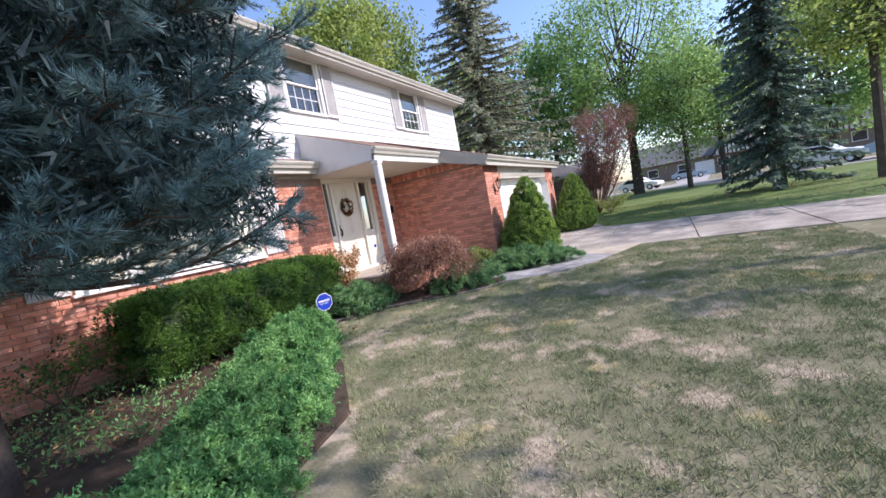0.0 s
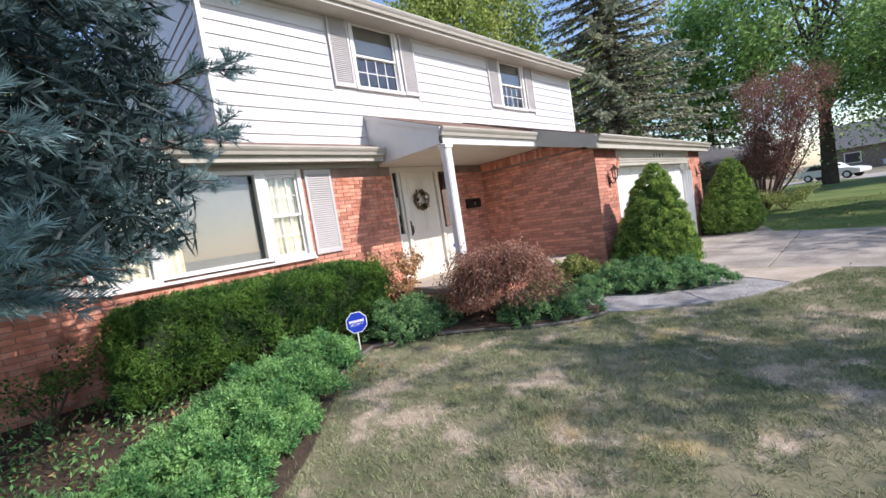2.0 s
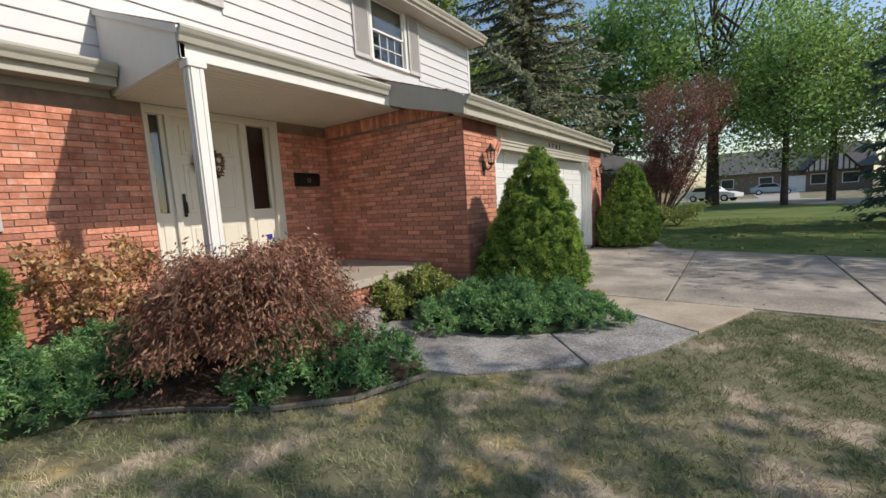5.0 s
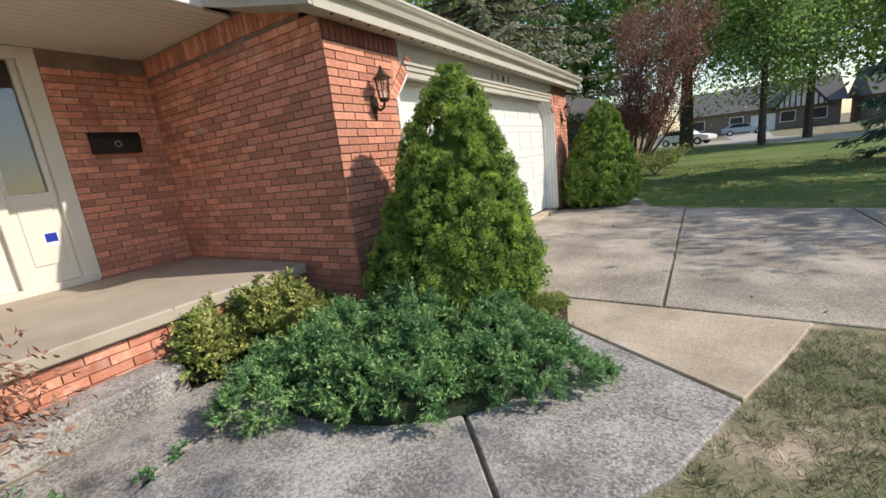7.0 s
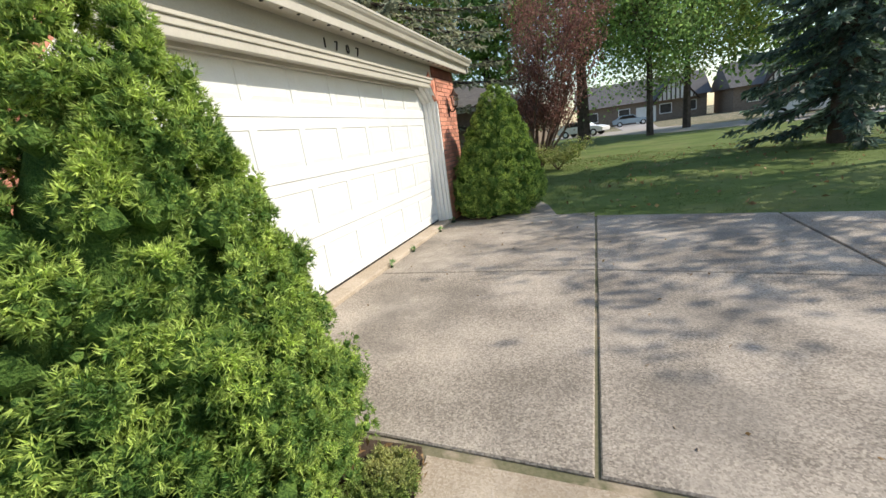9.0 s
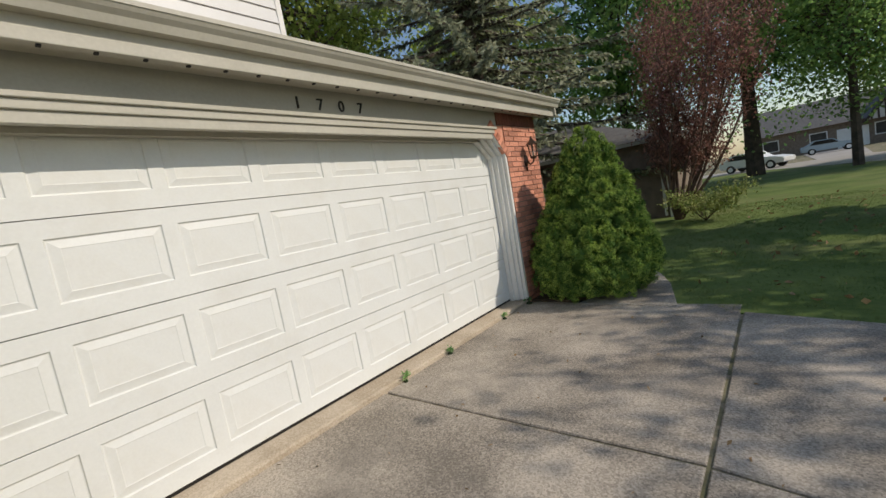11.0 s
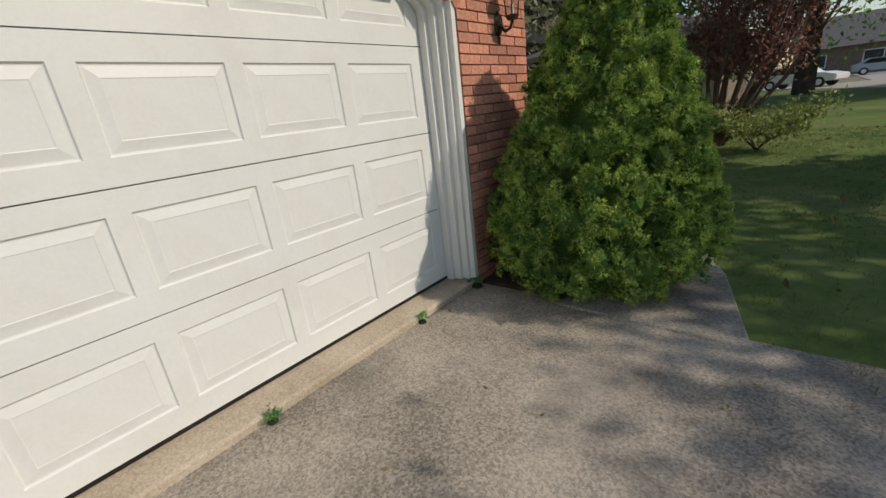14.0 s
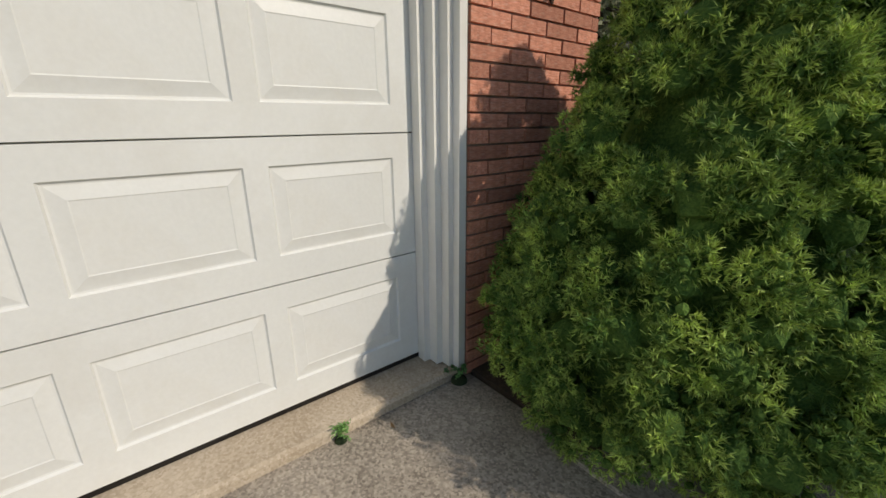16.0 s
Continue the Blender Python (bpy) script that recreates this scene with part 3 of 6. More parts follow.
def roof_slab(name, x0, z0, x1, z1, y0, y1, label, material, thick=0.05):
    """A sloping roof from its eave (x0, z0) up to (x1, z1), with courses of shingles."""
    holder = bmesh.new()
    side_prism(holder, [(x0, z0), (x0, z0 - thick), (x1, z1 - thick), (x1, z1)], y0, y1)
    n = max(2, int(math.hypot(x1 - x0, z1 - z0) / 0.15))
    for k in range(n):
        a, b = k / n, (k + 1) / n
        p = (x0 + (x1 - x0) * a, z0 + (z1 - z0) * a)
        q = (x0 + (x1 - x0) * b, z0 + (z1 - z0) * b)
        side_prism(holder, [(p[0], p[1] + 0.002), (p[0], p[1] + 0.012), (q[0], q[1] + 0.004), (q[0], q[1] + 0.001)], y0, y1)
    return tagged(part(name, holder, material), label, "roof", kind="structure")


# garage roof
roof_slab("roof_garage", -3.74, 2.735, UP, 3.85, 9.43, 14.95, "low-sloped grey-brown shingled garage roof", SHINGLE)
roof_slab("roof_garage_end", -3.74, 2.735, -11.0, 5.14, 14.96, 17.05, "low-sloped grey-brown shingled garage roof end", SHINGLE)
gutter("gutter_garage", -3.68, 9.36, 17.12, 2.625, 2.74, "cream metal gutter along the garage eave")
bm = boxes((-3.82, -3.79, 9.40, 17.05, 2.50, 2.69), (-3.80, -3.772, 9.41, 17.04, 2.50, 2.565), bevel=0.003)
tagged(part("fascia_garage", bm, TRIM), "cream painted fascia board under the garage gutter", "fascia", kind="structure")
bm = boxes((GAR + 0.006, -3.82, 9.42, 17.05, 2.527, 2.545))
tagged(part("soffit_garage", bm, TRIM), "cream vented soffit over the garage door", "soffit", kind="structure")
bm = bmesh.new()
for k in range(36):
    y = 9.6 + k * 0.205
    box(bm, -3.81, -3.785, y, y + 0.018, 2.492, 2.502)
tagged(part("soffit_vents", bm, BLACK), "row of small dark vent holes under the fascia", "vent", kind="stuff")
# boxed eave return at the porch end and the rake end
bm = side_prism(bmesh.new(), [(-3.78, 2.51), (-3.78, 2.745), (-5.06, 3.17), (-5.06, 2.84), (-4.7, 2.73)], 9.375, 9.42)
side_prism(bm, [(-3.80, 2.52), (-3.80, 2.61), (-5.0, 2.98), (-5.0, 2.84), (-4.7, 2.74)], 9.42, 9.64)
tagged(part("eave_return", bm, TRIM), "cream boxed eave end of the garage roof", "fascia", kind="structure")
bm = side_prism(bmesh.new(), [(-3.74, 2.51), (-3.74, 2.69), (-11, 5.08), (-11, 4.9)], 17.01, 17.05)
tagged(part("rake_board", bm, TRIM), "cream rake board on the garage end", "fascia", kind="structure")
bm = side_prism(bmesh.new(), [(-3.98, 2.5), (-11, 2.5), (-11, 4.8)], 16.55, 16.70)
tagged(part("garage_gable", bm, SIDING), "white sided garage gable", "wall", kind="structure")

# porch hood
roof_slab("roof_porch", -4.98, 3.09, UP, 3.82, 6.66, 9.42, "shallow shed roof over the front porch", SHINGLE)
gutter("gutter_porch", -4.92, 6.64, 9.32, 2.95, 3.08, "cream metal gutter along the porch roof")
bm = boxes((-5.06, -5.02, 6.66, 9.40, 2.82, 3.03), bevel=0.004)
tagged(part("fascia_porch", bm, WHITE), "white beam board under the porch gutter", "fascia", kind="structure")
bm = side_prism(bmesh.new(), [(-5.02, 2.83), (-5.02, 3.03), (UP + 0.02, 3.77), (UP + 0.02, 2.99), (FRONT + 0.03, 2.83)], 6.66, 6.70)
side_prism(bm, [(-4.99, 3.02), (-4.99, 3.085), (UP + 0.02, 3.815), (UP + 0.02, 3.75)], 6.635, 6.66)
tagged(part("porch_gable", bm, WHITE), "white painted triangular side panel of the porch roof", "fascia", kind="structure")
bm = boxes((FRONT, -5.06, 6.70, SIDEY, 2.81, 2.83))
for k in range(18):
    box(bm, FRONT + 0.01 + k * 0.096, FRONT + 0.012 + k * 0.096 + 0.003, 6.71, SIDEY - 0.01, 2.806, 2.811)
tagged(part("ceiling_porch", bm, CREAM), "cream boarded porch ceiling", "ceiling", kind="structure")

# low eave over the front window
roof_slab("roof_front", -6.47, 3.10, UP, 3.27, 4.0, 6.66, "narrow shingled skirt roof under the upper storey", SHINGLE)
roof_slab("roof_wing", -6.47, 3.10, -11.0, 4.75, -0.05, 3.99, "brown shingled roof of the single-storey wing", SHINGLE)
gutter("gutter_front", -6.41, -0.05, 6.64, 2.97, 3.10, "cream metal gutter along the low front eave")
bm = boxes((-6.55, -6.52, -0.03, 6.64, 2.87, 3.06), bevel=0.003)
tagged(part("fascia_front", bm, TRIM), "cream fascia board under the low gutter", "fascia", kind="structure")
bm = boxes((FRONT, -6.55, -0.03, 6.64, 2.885, 2.905))
tagged(part("soffit_front", bm, FRIEZE), "grey-beige soffit under the low front eave", "soffit", kind="structure")
bm = boxes((FRONT, FRONT + 0.03, 0.25, 6.64, 2.80, 2.885))
tagged(part("frieze_front", bm, FRIEZE), "grey-beige frieze board over the front window", "trim", kind="structure")

# main roof
roof_slab("roof_main", -6.50, 5.74, -11.0, 7.45, 3.72, 15.12, "low-sloped shingled main roof", SHINGLE)
roof_slab("roof_main_back", -15.4, 5.74, -11.0, 7.45, 3.72, 15.12, "low-sloped shingled main roof, back slope", SHINGLE)
gutter("gutter_main", -6.44, 3.72, 15.12, 5.62, 5.755, "white metal gutter along the main eave")
bm = boxes((-6.57, -6.54, 3.74, 15.10, 5.55, 5.72), bevel=0.003)
tagged(part("fascia_main", bm, TRIM), "cream fascia board under the main gutter", "fascia", kind="structure")
bm = boxes((UP - 0.02, -6.57, 3.76, 15.08, 5.57, 5.59))
tagged(part("soffit_main", bm, TRIM), "cream soffit under the main eave", "soffit", kind="structure")
bm = bmesh.new()
for y0, y1 in ((3.74, 3.78), (15.06, 15.10)):
    side_prism(bm, [(-6.54, 5.55), (-6.54, 5.70), (-11, 7.40), (-11, 7.22)], y0, y1)
for y0, y1 in ((3.78, 4.0), (14.94, 15.06)):
    side_prism(bm, [(-6.57, 5.60), (-6.57, 5.63), (-11, 7.30), (-11, 7.27)], y0, y1)
tagged(part("rake_main", bm, TRIM), "cream rake boards on the gable ends", "fascia", kind="structure")
bm = rod(bmesh.new(), (-8.6, 9.05, 6.3), (-8.6, 9.05, 6.95), 0.05, n=12)
rod(bm, (-8.6, 9.05, 6.95), (-8.6, 9.05, 7.0), 0.085, n=12)
rod(bm, (-8.6, 9.05, 7.03), (-8.6, 9.05, 7.08), 0.095, 0.05, n=12)
rod(bm, (-8.6, 9.05, 6.98), (-8.6, 9.05, 7.05), 0.04, n=8)
tagged(part("roof_vent", bm, WHITE), "white metal vent pipe with a cap on the main roof", "vent")

# downspouts
bm = boxes((FRONT + 0.02, FRONT + 0.09, 0.90, 0.985, 0.30, 2.9), bevel=0.008)
side_prism(bm, [(FRONT + 0.02, 0.42), (FRONT + 0.02, 0.33), (FRONT + 0.3, 0.14), (FRONT + 0.3, 0.22)], 0.90, 0.985)
tagged(part("downspout", bm, WHITE), "white metal downspout on the brick front wall", "downspout")
bm = boxes((UP + 0.035, UP + 0.095, 4.02, 4.09, 3.36, 5.45), bevel=0.006)
side_prism(bm, [(UP + 0.035, 5.45), (UP + 0.095, 5.40), (-6.50, 5.62), (-6.56, 5.64)], 4.02, 4.09)
side_prism(bm, [(UP + 0.035, 3.40), (UP + 0.095, 3.40), (UP + 0.22, 3.25), (UP + 0.16, 3.22)], 4.02, 4.09)
tagged(part("downspout", bm, WHITE), "white metal downspout at the upper storey corner", "downspout")


# ---- porch ----
porch = thing("porch", (-5.7, 8.0, 0), "raised concrete porch slab on a brick base", "porch", kind="structure")
bm = boxes((FRONT + 0.02, -4.66, 6.48, SIDEY - 0.02, 0.43, 0.53), bevel=0.012)
part("slab", bm, PORCH, porch)
bm = boxes((FRONT + 0.02, -4.73, 6.54, SIDEY - 0.02, -0.05, 0.43))
base = part("base", bm, MORTAR, porch)
bm = bmesh.new()
for k in range(6):
    for j in range(14):
        y0 = 6.54 + j * LONG - (0.5 * LONG if k % 2 else 0)
        y1 = min(y0 + LONG, SIDEY) - GAP
        y0 = max(y0, 6.54)
        if y1 - y0 > 0.03:
            box(bm, -4.735, -4.718, y0, y1, 0.01 + k * COURSE, 0.01 + (k + 1) * COURSE - GAP)
    for j in range(9):
        x0 = -6.78 + j * LONG - (0.5 * LONG if k % 2 else 0)
        x1 = min(x0 + LONG, -4.72) - GAP
        x0 = max(x0, -6.78)
        if x1 - x0 > 0.03:
            box(bm, x0, x1, 6.527, 6.545, 0.01 + k * COURSE, 0.01 + (k + 1) * COURSE - GAP)
tagged(part("base_bricks", bm, BRICK, porch), kind="stuff")
bm = boxes((-4.72, -4.40, 7.05, 8.30, -0.05, 0.20), bevel=0.02)
part("step", bm, WALKSTONE, porch, "worn concrete step")
post = thing("porch_post", (-5.05, 6.77, 0.53), "square white painted wooden porch post", "post")
part("shaft", boxes((-5.115, -4.985, 6.705, 6.835, 0.53, 2.82), bevel=0.01), WHITE, post)
bm = boxes((-4.985, -4.979, 6.715, 6.75, 0.7, 2.75), (-4.985, -4.979, 6.79, 6.825, 0.7, 2.75), (-5.105, -5.07, 6.699, 6.705, 0.7, 2.75), (-5.03, -4.995, 6.699, 6.705, 0.7, 2.75))
part("fluting", bm, WHITE, post)
part("cap", boxes((-5.135, -4.965, 6.685, 6.855, 2.75, 2.82), bevel=0.006), WHITE, post)


# ---- openings ----
def sash_window(name, x, y0, y1, z0, z1, label, cols, meet=0.5, lower_only=False, fill=CURTAIN, group=""):
    """A double-hung window that looks along +x: casing, two sashes, glazing bars, panes and a dark panel for the room.
    """
    w = thing(name, (x, (y0 + y1) / 2, z0), label, "window", group, "structure")
    c = 0.075
    part("window_frame", boxes((x - 0.1, x + 0.03, y0, y0 + c, z0, z1), (x - 0.1, x + 0.03, y1 - c, y1, z0, z1), (x - 0.1, x + 0.03, y0 + c, y1 - c, z1 - c, z1), bevel=0.006), WHITE, w)
    part("window_sill", boxes((x - 0.1, x + 0.06, y0 - 0.01, y1 + 0.01, z0 - 0.03, z0 + 0.035), bevel=0.006), WHITE, w)
    a, b, lo, hi = y0 + c, y1 - c, z0 + 0.035, z1 - c
    mid = lo + (hi - lo) * meet
    for xs, s0, s1, nm in ((x - 0.02, mid - 0.02, hi, "upper_sash"), (x - 0.045, lo, mid + 0.02, "lower_sash")):
        r = 0.042
        bm = boxes((xs - 0.02, xs + 0.012, a, a + r, s0, s1), (xs - 0.02, xs + 0.012, b - r, b, s0, s1), (xs - 0.02, xs + 0.012, a + r, b - r, s0, s0 + r), (xs - 0.02, xs + 0.012, a + r, b - r, s1 - r, s1), bevel=0.004)
        sash = part(nm, bm, WHITE, w)
        if not (lower_only and nm == "upper_sash"):
            bm = bmesh.new()
            for k in range(1, cols):
                yy = a + r + (b - a - 2 * r) * k / cols
                box(bm, xs - 0.012, xs - 0.002, yy - 0.008, yy + 0.008, s0 + r, s1 - r)
            zz = (s0 + s1) / 2
            box(bm, xs - 0.011, xs - 0.003, a + r, b - r, zz - 0.008, zz + 0.008)
            part("glazing_bars", bm, WHITE, sash)
        pane = part("pane", boxes((xs - 0.018, xs - 0.014, a + r, b - r, s0 + r, s1 - r)), GLASS, sash)
        pane.visible_shadow = False
    # One dark panel instead of a room; its colour holds the gloom.
    part("room_panel", boxes((x - 0.75, x - 0.7, y0 - 0.2, y1 + 0.2, z0 - 0.2, z1 + 0.1)), ROOM, w, "dark panel standing in for the unlit room")
    # Windows without curtains get a grey panel that imitates sky reflected in the glass.
    if not fill:
        part("blind", boxes((x - 0.16, x - 0.155, y0, y1, (z0 + z1) / 2 + 0.1, z1)), BLIND, w, "grey panel standing in for reflected sky")
    if fill:
        pleated("curtain", w, x - 0.105, a - 0.03, b + 0.03, lo - 0.05, hi + 0.05, fill)
    return w


def pleated(name, parent, x, y0, y1, z0, z1, material):
    bm = bmesh.new()
    n = max(6, int((y1 - y0) / 0.012))
    lo, hi = [], []
    for k in range(n + 1):
        y = y0 + (y1 - y0) * k / n
        d = 0.022 * math.sin(y * 75) + 0.012 * math.sin(y * 31 + 1)
        lo.append(bm.verts.new((x + d, y, z0)))
        hi.append(bm.verts.new((x + d * 0.7, y, z1)))
    for k in range(n):
        bm.faces.new((lo[k], lo[k + 1], hi[k + 1], hi[k]))
    return part(name, bm, material, parent, "pleated cream curtain", smooth=True)


def shutter(x, y0, y1, z0, z1, label, material, wall_gap=0.0):
    s = thing("shutter", (x, (y0 + y1) / 2, z0), label, "shutter", "window shutters")
    f = 0.045
    part("frame", boxes((x, x + 0.03, y0, y0 + f, z0, z1), (x, x + 0.03, y1 - f, y1, z0, z1), (x, x + 0.03, y0 + f, y1 - f, z0, z0 + 0.07), (x, x + 0.03, y0 + f, y1 - f, z1 - 0.06, z1), bevel=0.003), material, s)
    bm = bmesh.new()
    z = z0 + 0.07
    while z < z1 - 0.065:
        v = [(x + 0.026, z), (x + 0.028, z + 0.008), (x + 0.006, z + 0.036), (x + 0.004, z + 0.028)]
        side_prism(bm, v, y0 + f, y1 - f)
        z += 0.036
    box(bm, x, x + 0.003, y0 + f, y1 - f, z0 + 0.07, z1 - 0.06)
    tagged(part("slats", bm, material, s, "sloping louvre slats"), kind="stuff")
    return s


# upper windows
for i, (a, b) in enumerate(((6.61, 7.76), (11.13, 12.28))):
    sash_window("window_%d" % (i + 1), UP, a, b, 4.34, 5.66, "white double-hung upper window with glazing bars below", 4, lower_only=True, fill=None, group="upper windows")
    shutter(UP + 0.022, a - 0.47, a - 0.03, 4.32, 5.64, "grey-beige louvred shutter beside an upper window", SHUTTER)
    shutter(UP + 0.022, b + 0.03, b + 0.42, 4.32, 5.64, "grey-beige louvred shutter beside an upper window", SHUTTER)

# picture window between two sash windows
sash_window("window_3", FRONT, 4.44, 5.10, 1.40, 2.80, "white sash window with cream curtains beside the picture window", 3, group="front windows")
sash_window("window_4", FRONT, 2.26, 2.98, 1.40, 2.80, "white sash window with cream curtains beside the picture window", 3, group="front windows")
pw = thing("window_5", (FRONT, 3.7, 1.4), "wide fixed picture window with a drawn grey blind", "window", "front windows", "structure")
part("window_frame", boxes((FRONT - 0.1, FRONT + 0.03, 2.98, 3.06, 1.4, 2.8), (FRONT - 0.1, FRONT + 0.03, 4.36, 4.44, 1.4, 2.8), (FRONT - 0.1, FRONT + 0.03, 3.06, 4.36, 2.74, 2.8), (FRONT - 0.1, FRONT + 0.02, 3.06, 4.36, 1.4, 1.46), bevel=0.006), WHITE, pw)
part("window_sill", boxes((FRONT - 0.1, FRONT + 0.07, 2.22, 5.13, 1.33, 1.37), bevel=0.006), WHITE, pw)
pane = part("pane", boxes((FRONT - 0.05, FRONT - 0.044, 3.06, 4.36, 1.46, 2.74)), GLASS, pw)
pane.visible_shadow = False
part("blind", boxes((FRONT - 0.135, FRONT - 0.13, 3.28, 4.40, 1.42, 2.62)), BLIND, pw, "drawn grey roller blind")
pleated("curtain", pw, FRONT - 0.15, 3.04, 3.29, 1.42, 2.72, CURTAIN)
part("room_panel", boxes((FRONT - 0.8, FRONT - 0.75, 2.0, 5.3, 1.2, 2.9)), ROOM, pw, "dark panel standing in for the unlit room")
shutter(FRONT + 0.015, 5.15, 5.63, 1.38, 2.79, "light grey louvred shutter beside the front window", SHUTTER)
shutter(FRONT + 0.015, 1.80, 2.22, 1.38, 2.79, "light grey louvred shutter beside the front window", SHUTTER)

# front door with sidelights
FZ = 0.55
entry = thing("door_1", (FRONT, 7.82, FZ), "cream panelled front door between two sidelights", "door", kind="structure")
part("door_frame", boxes((-6.92, FRONT + 0.02, 6.93, 6.96, FZ, 2.8), (-6.92, FRONT + 0.01, 7.17, 7.24, FZ, 2.8), (-6.92, FRONT + 0.01, 8.12, 8.20, FZ, 2.8), (-6.92, FRONT + 0.02, 8.58, 8.72, FZ, 2.8), (-6.92, FRONT + 0.015, 6.96, 8.58, 2.70, 2.8), (-6.95, FRONT + 0.04, 6.95, 8.70, 0.53, 0.60), bevel=0.005), CREAM, entry)
leaf = part("door_leaf", boxes((-6.90, -6.86, 7.24, 8.12, 0.60, 2.70), bevel=0.004), CREAM, entry)
for y0, y1 in ((7.34, 7.65), (7.71, 8.02)):
    for z0, z1 in ((0.74, 1.32), (1.46, 2.10), (2.22, 2.60)):
        bm = boxes((-6.862, -6.852, y0, y1, z0, z1), bevel=0.008)
        box(bm, -6.858, -6.845, y0 + 0.05, y1 - 0.05, z0 + 0.05, z1 - 0.05, bevel=0.01)
        part("door_panel", bm, CREAM, leaf)
bm = boxes((-6.858, -6.846, 7.285, 7.325, 1.42, 1.72), bevel=0.004)
rod(bm, (-6.84, 7.305, 1.62), (-6.80, 7.305, 1.60), 0.012)
rod(bm, (-6.80, 7.305, 1.61), (-6.80, 7.305, 1.48), 0.012)
rod(bm, (-6.80, 7.305, 1.48), (-6.84, 7.305, 1.46), 0.012)
part("door_handle", bm, BLACK, leaf, "black thumb-latch door handle")
for y0, y1 in ((6.96, 7.17), (8.20, 8.58)):
    bm = boxes((-6.90, -6.85, y0, y1, 0.60, 1.48), (-6.90, -6.84, y0, y0 + 0.05, 1.48, 2.70), (-6.90, -6.84, y1 - 0.05, y1, 1.48, 2.70), bevel=0.004)
    box(bm, -6.852, -6.838, y0 + 0.06, y1 - 0.06, 0.78, 1.36, bevel=0.008)
    side = part("sidelight_frame", bm, CREAM, entry)
    p2 = part("pane", boxes((-6.885, -6.88, y0 + 0.05, y1 - 0.05, 1.48, 2.70)), GLASS, side)
    p2.visible_shadow = False
part("hall_panel", boxes((-7.5, -7.45, 6.8, 8.9, 0.5, 2.9)), ROOM, entry, "dark panel standing in for the unlit hall")
sticker = thing("alarm_sticker", (-6.84, 8.42, 0.9), "small blue and white alarm company sticker on the sidelight panel", "sticker")
part("backing", boxes((-6.8395, -6.836, 8.38, 8.50, 0.96, 1.1)), SIGNWHITE, sticker)
part("badge", boxes((-6.836, -6.8345, 8.395, 8.485, 1.0, 1.085)), SIGNBLUE, sticker)

# wreath
wr = thing("wreath", (-6.84, 7.65, 2.1), "dried leaf wreath with cream and dark blooms on the door", "wreath")
rng = np.random.default_rng(4)
n = 700
th = rng.uniform(0, 2 * np.pi, n)
rr = 0.135 + rng.normal(0, 0.025, n)
pts = np.stack([np.full(n, -6.82) + rng.normal(0, 0.012, n), 7.65 + rr * np.cos(th), 2.12 + rr * np.sin(th)], 1)
cloud("leaves", scatter_leaves(rng, pts, np.stack([np.full(n, 0.6), np.cos(th), np.sin(th)], 1), 0.06, 0.03, 0.5), 0, L_DRY, wr)
for k in range(7):
    a = k * 0.9 + 0.4
    bm = bmesh.new()
    bmesh.ops.create_icosphere(bm, subdivisions=2, radius=0.034, matrix=pose(-6.79, 7.65 + 0.13 * math.cos(a), 2.12 + 0.13 * math.sin(a)) @ Matrix.Diagonal((0.5, 1, 1, 1)))
    for v in bm.verts:
        v.co += Vector((0.006 * math.sin(v.co.y * 300), 0, 0.006 * math.sin(v.co.z * 260)))
    part("bloom", bm, (WHITE, BLACK)[k % 2], wr)

# mailbox
mb = thing("mailbox", (FRONT, 9.15, 1.81), "black metal wall mailbox with a round emblem", "mailbox")
bm = side_prism(bmesh.new(), [(FRONT + 0.012, 1.81), (FRONT + 0.10, 1.81), (FRONT + 0.115, 1.95), (FRONT + 0.06, 2.01), (FRONT + 0.012, 2.015)], 8.94, 9.37)
part("body", bm, BLACK, mb)
part("lid", side_prism(bmesh.new(), [(FRONT + 0.012, 2.017), (FRONT + 0.062, 2.013), (FRONT + 0.122, 1.95), (FRONT + 0.125, 1.955), (FRONT + 0.065, 2.022), (FRONT + 0.012, 2.026)], 8.93, 9.38), BLACK, mb)
bm = bmesh.new()
for k in range(16):
    a, b = 2 * math.pi * k / 16, 2 * math.pi * (k + 1) / 16
    rod(bm, (FRONT + 0.113, 9.155 + 0.028 * math.cos(a), 1.90 + 0.028 * math.sin(a)), (FRONT + 0.113, 9.155 + 0.028 * math.cos(b), 1.90 + 0.028 * math.sin(b)), 0.004, n=5)
part("emblem", bm, TRIM, mb, "pale ring emblem")

# ---- garage door ----
DX, DY0, DY1, DZ0 = -4.19, 10.64, 15.67, 0.083
SEC, COLW = 0.5615, 0.614


def door_panel_mesh(w, h):
    """A pressed panel: groove round a raised field."""
    bm = bmesh.new()
    rings = []
    for inset, d in ((0.0, 0.0), (0.006, -0.008), (0.012, -0.009), (0.056, -0.001), (0.060, -0.0025)):
        rings.append([bm.verts.new((d, sy * (w / 2 - inset), sz * (h / 2 - inset))) for sy, sz in ((-1, -1), (1, -1), (1, 1), (-1, 1))])
    for r0, r1 in zip(rings, rings[1:]):
        for k in range(4):
            bm.faces.new((r0[k], r0[(k + 1) % 4], r1[(k + 1) % 4], r1[k]))
    bm.faces.new(rings[-1])
    me = bpy.data.meshes.new("door_panel")
    bm.to_mesh(me)
    bm.free()
    me.materials.append(DOORWHITE)
    return me


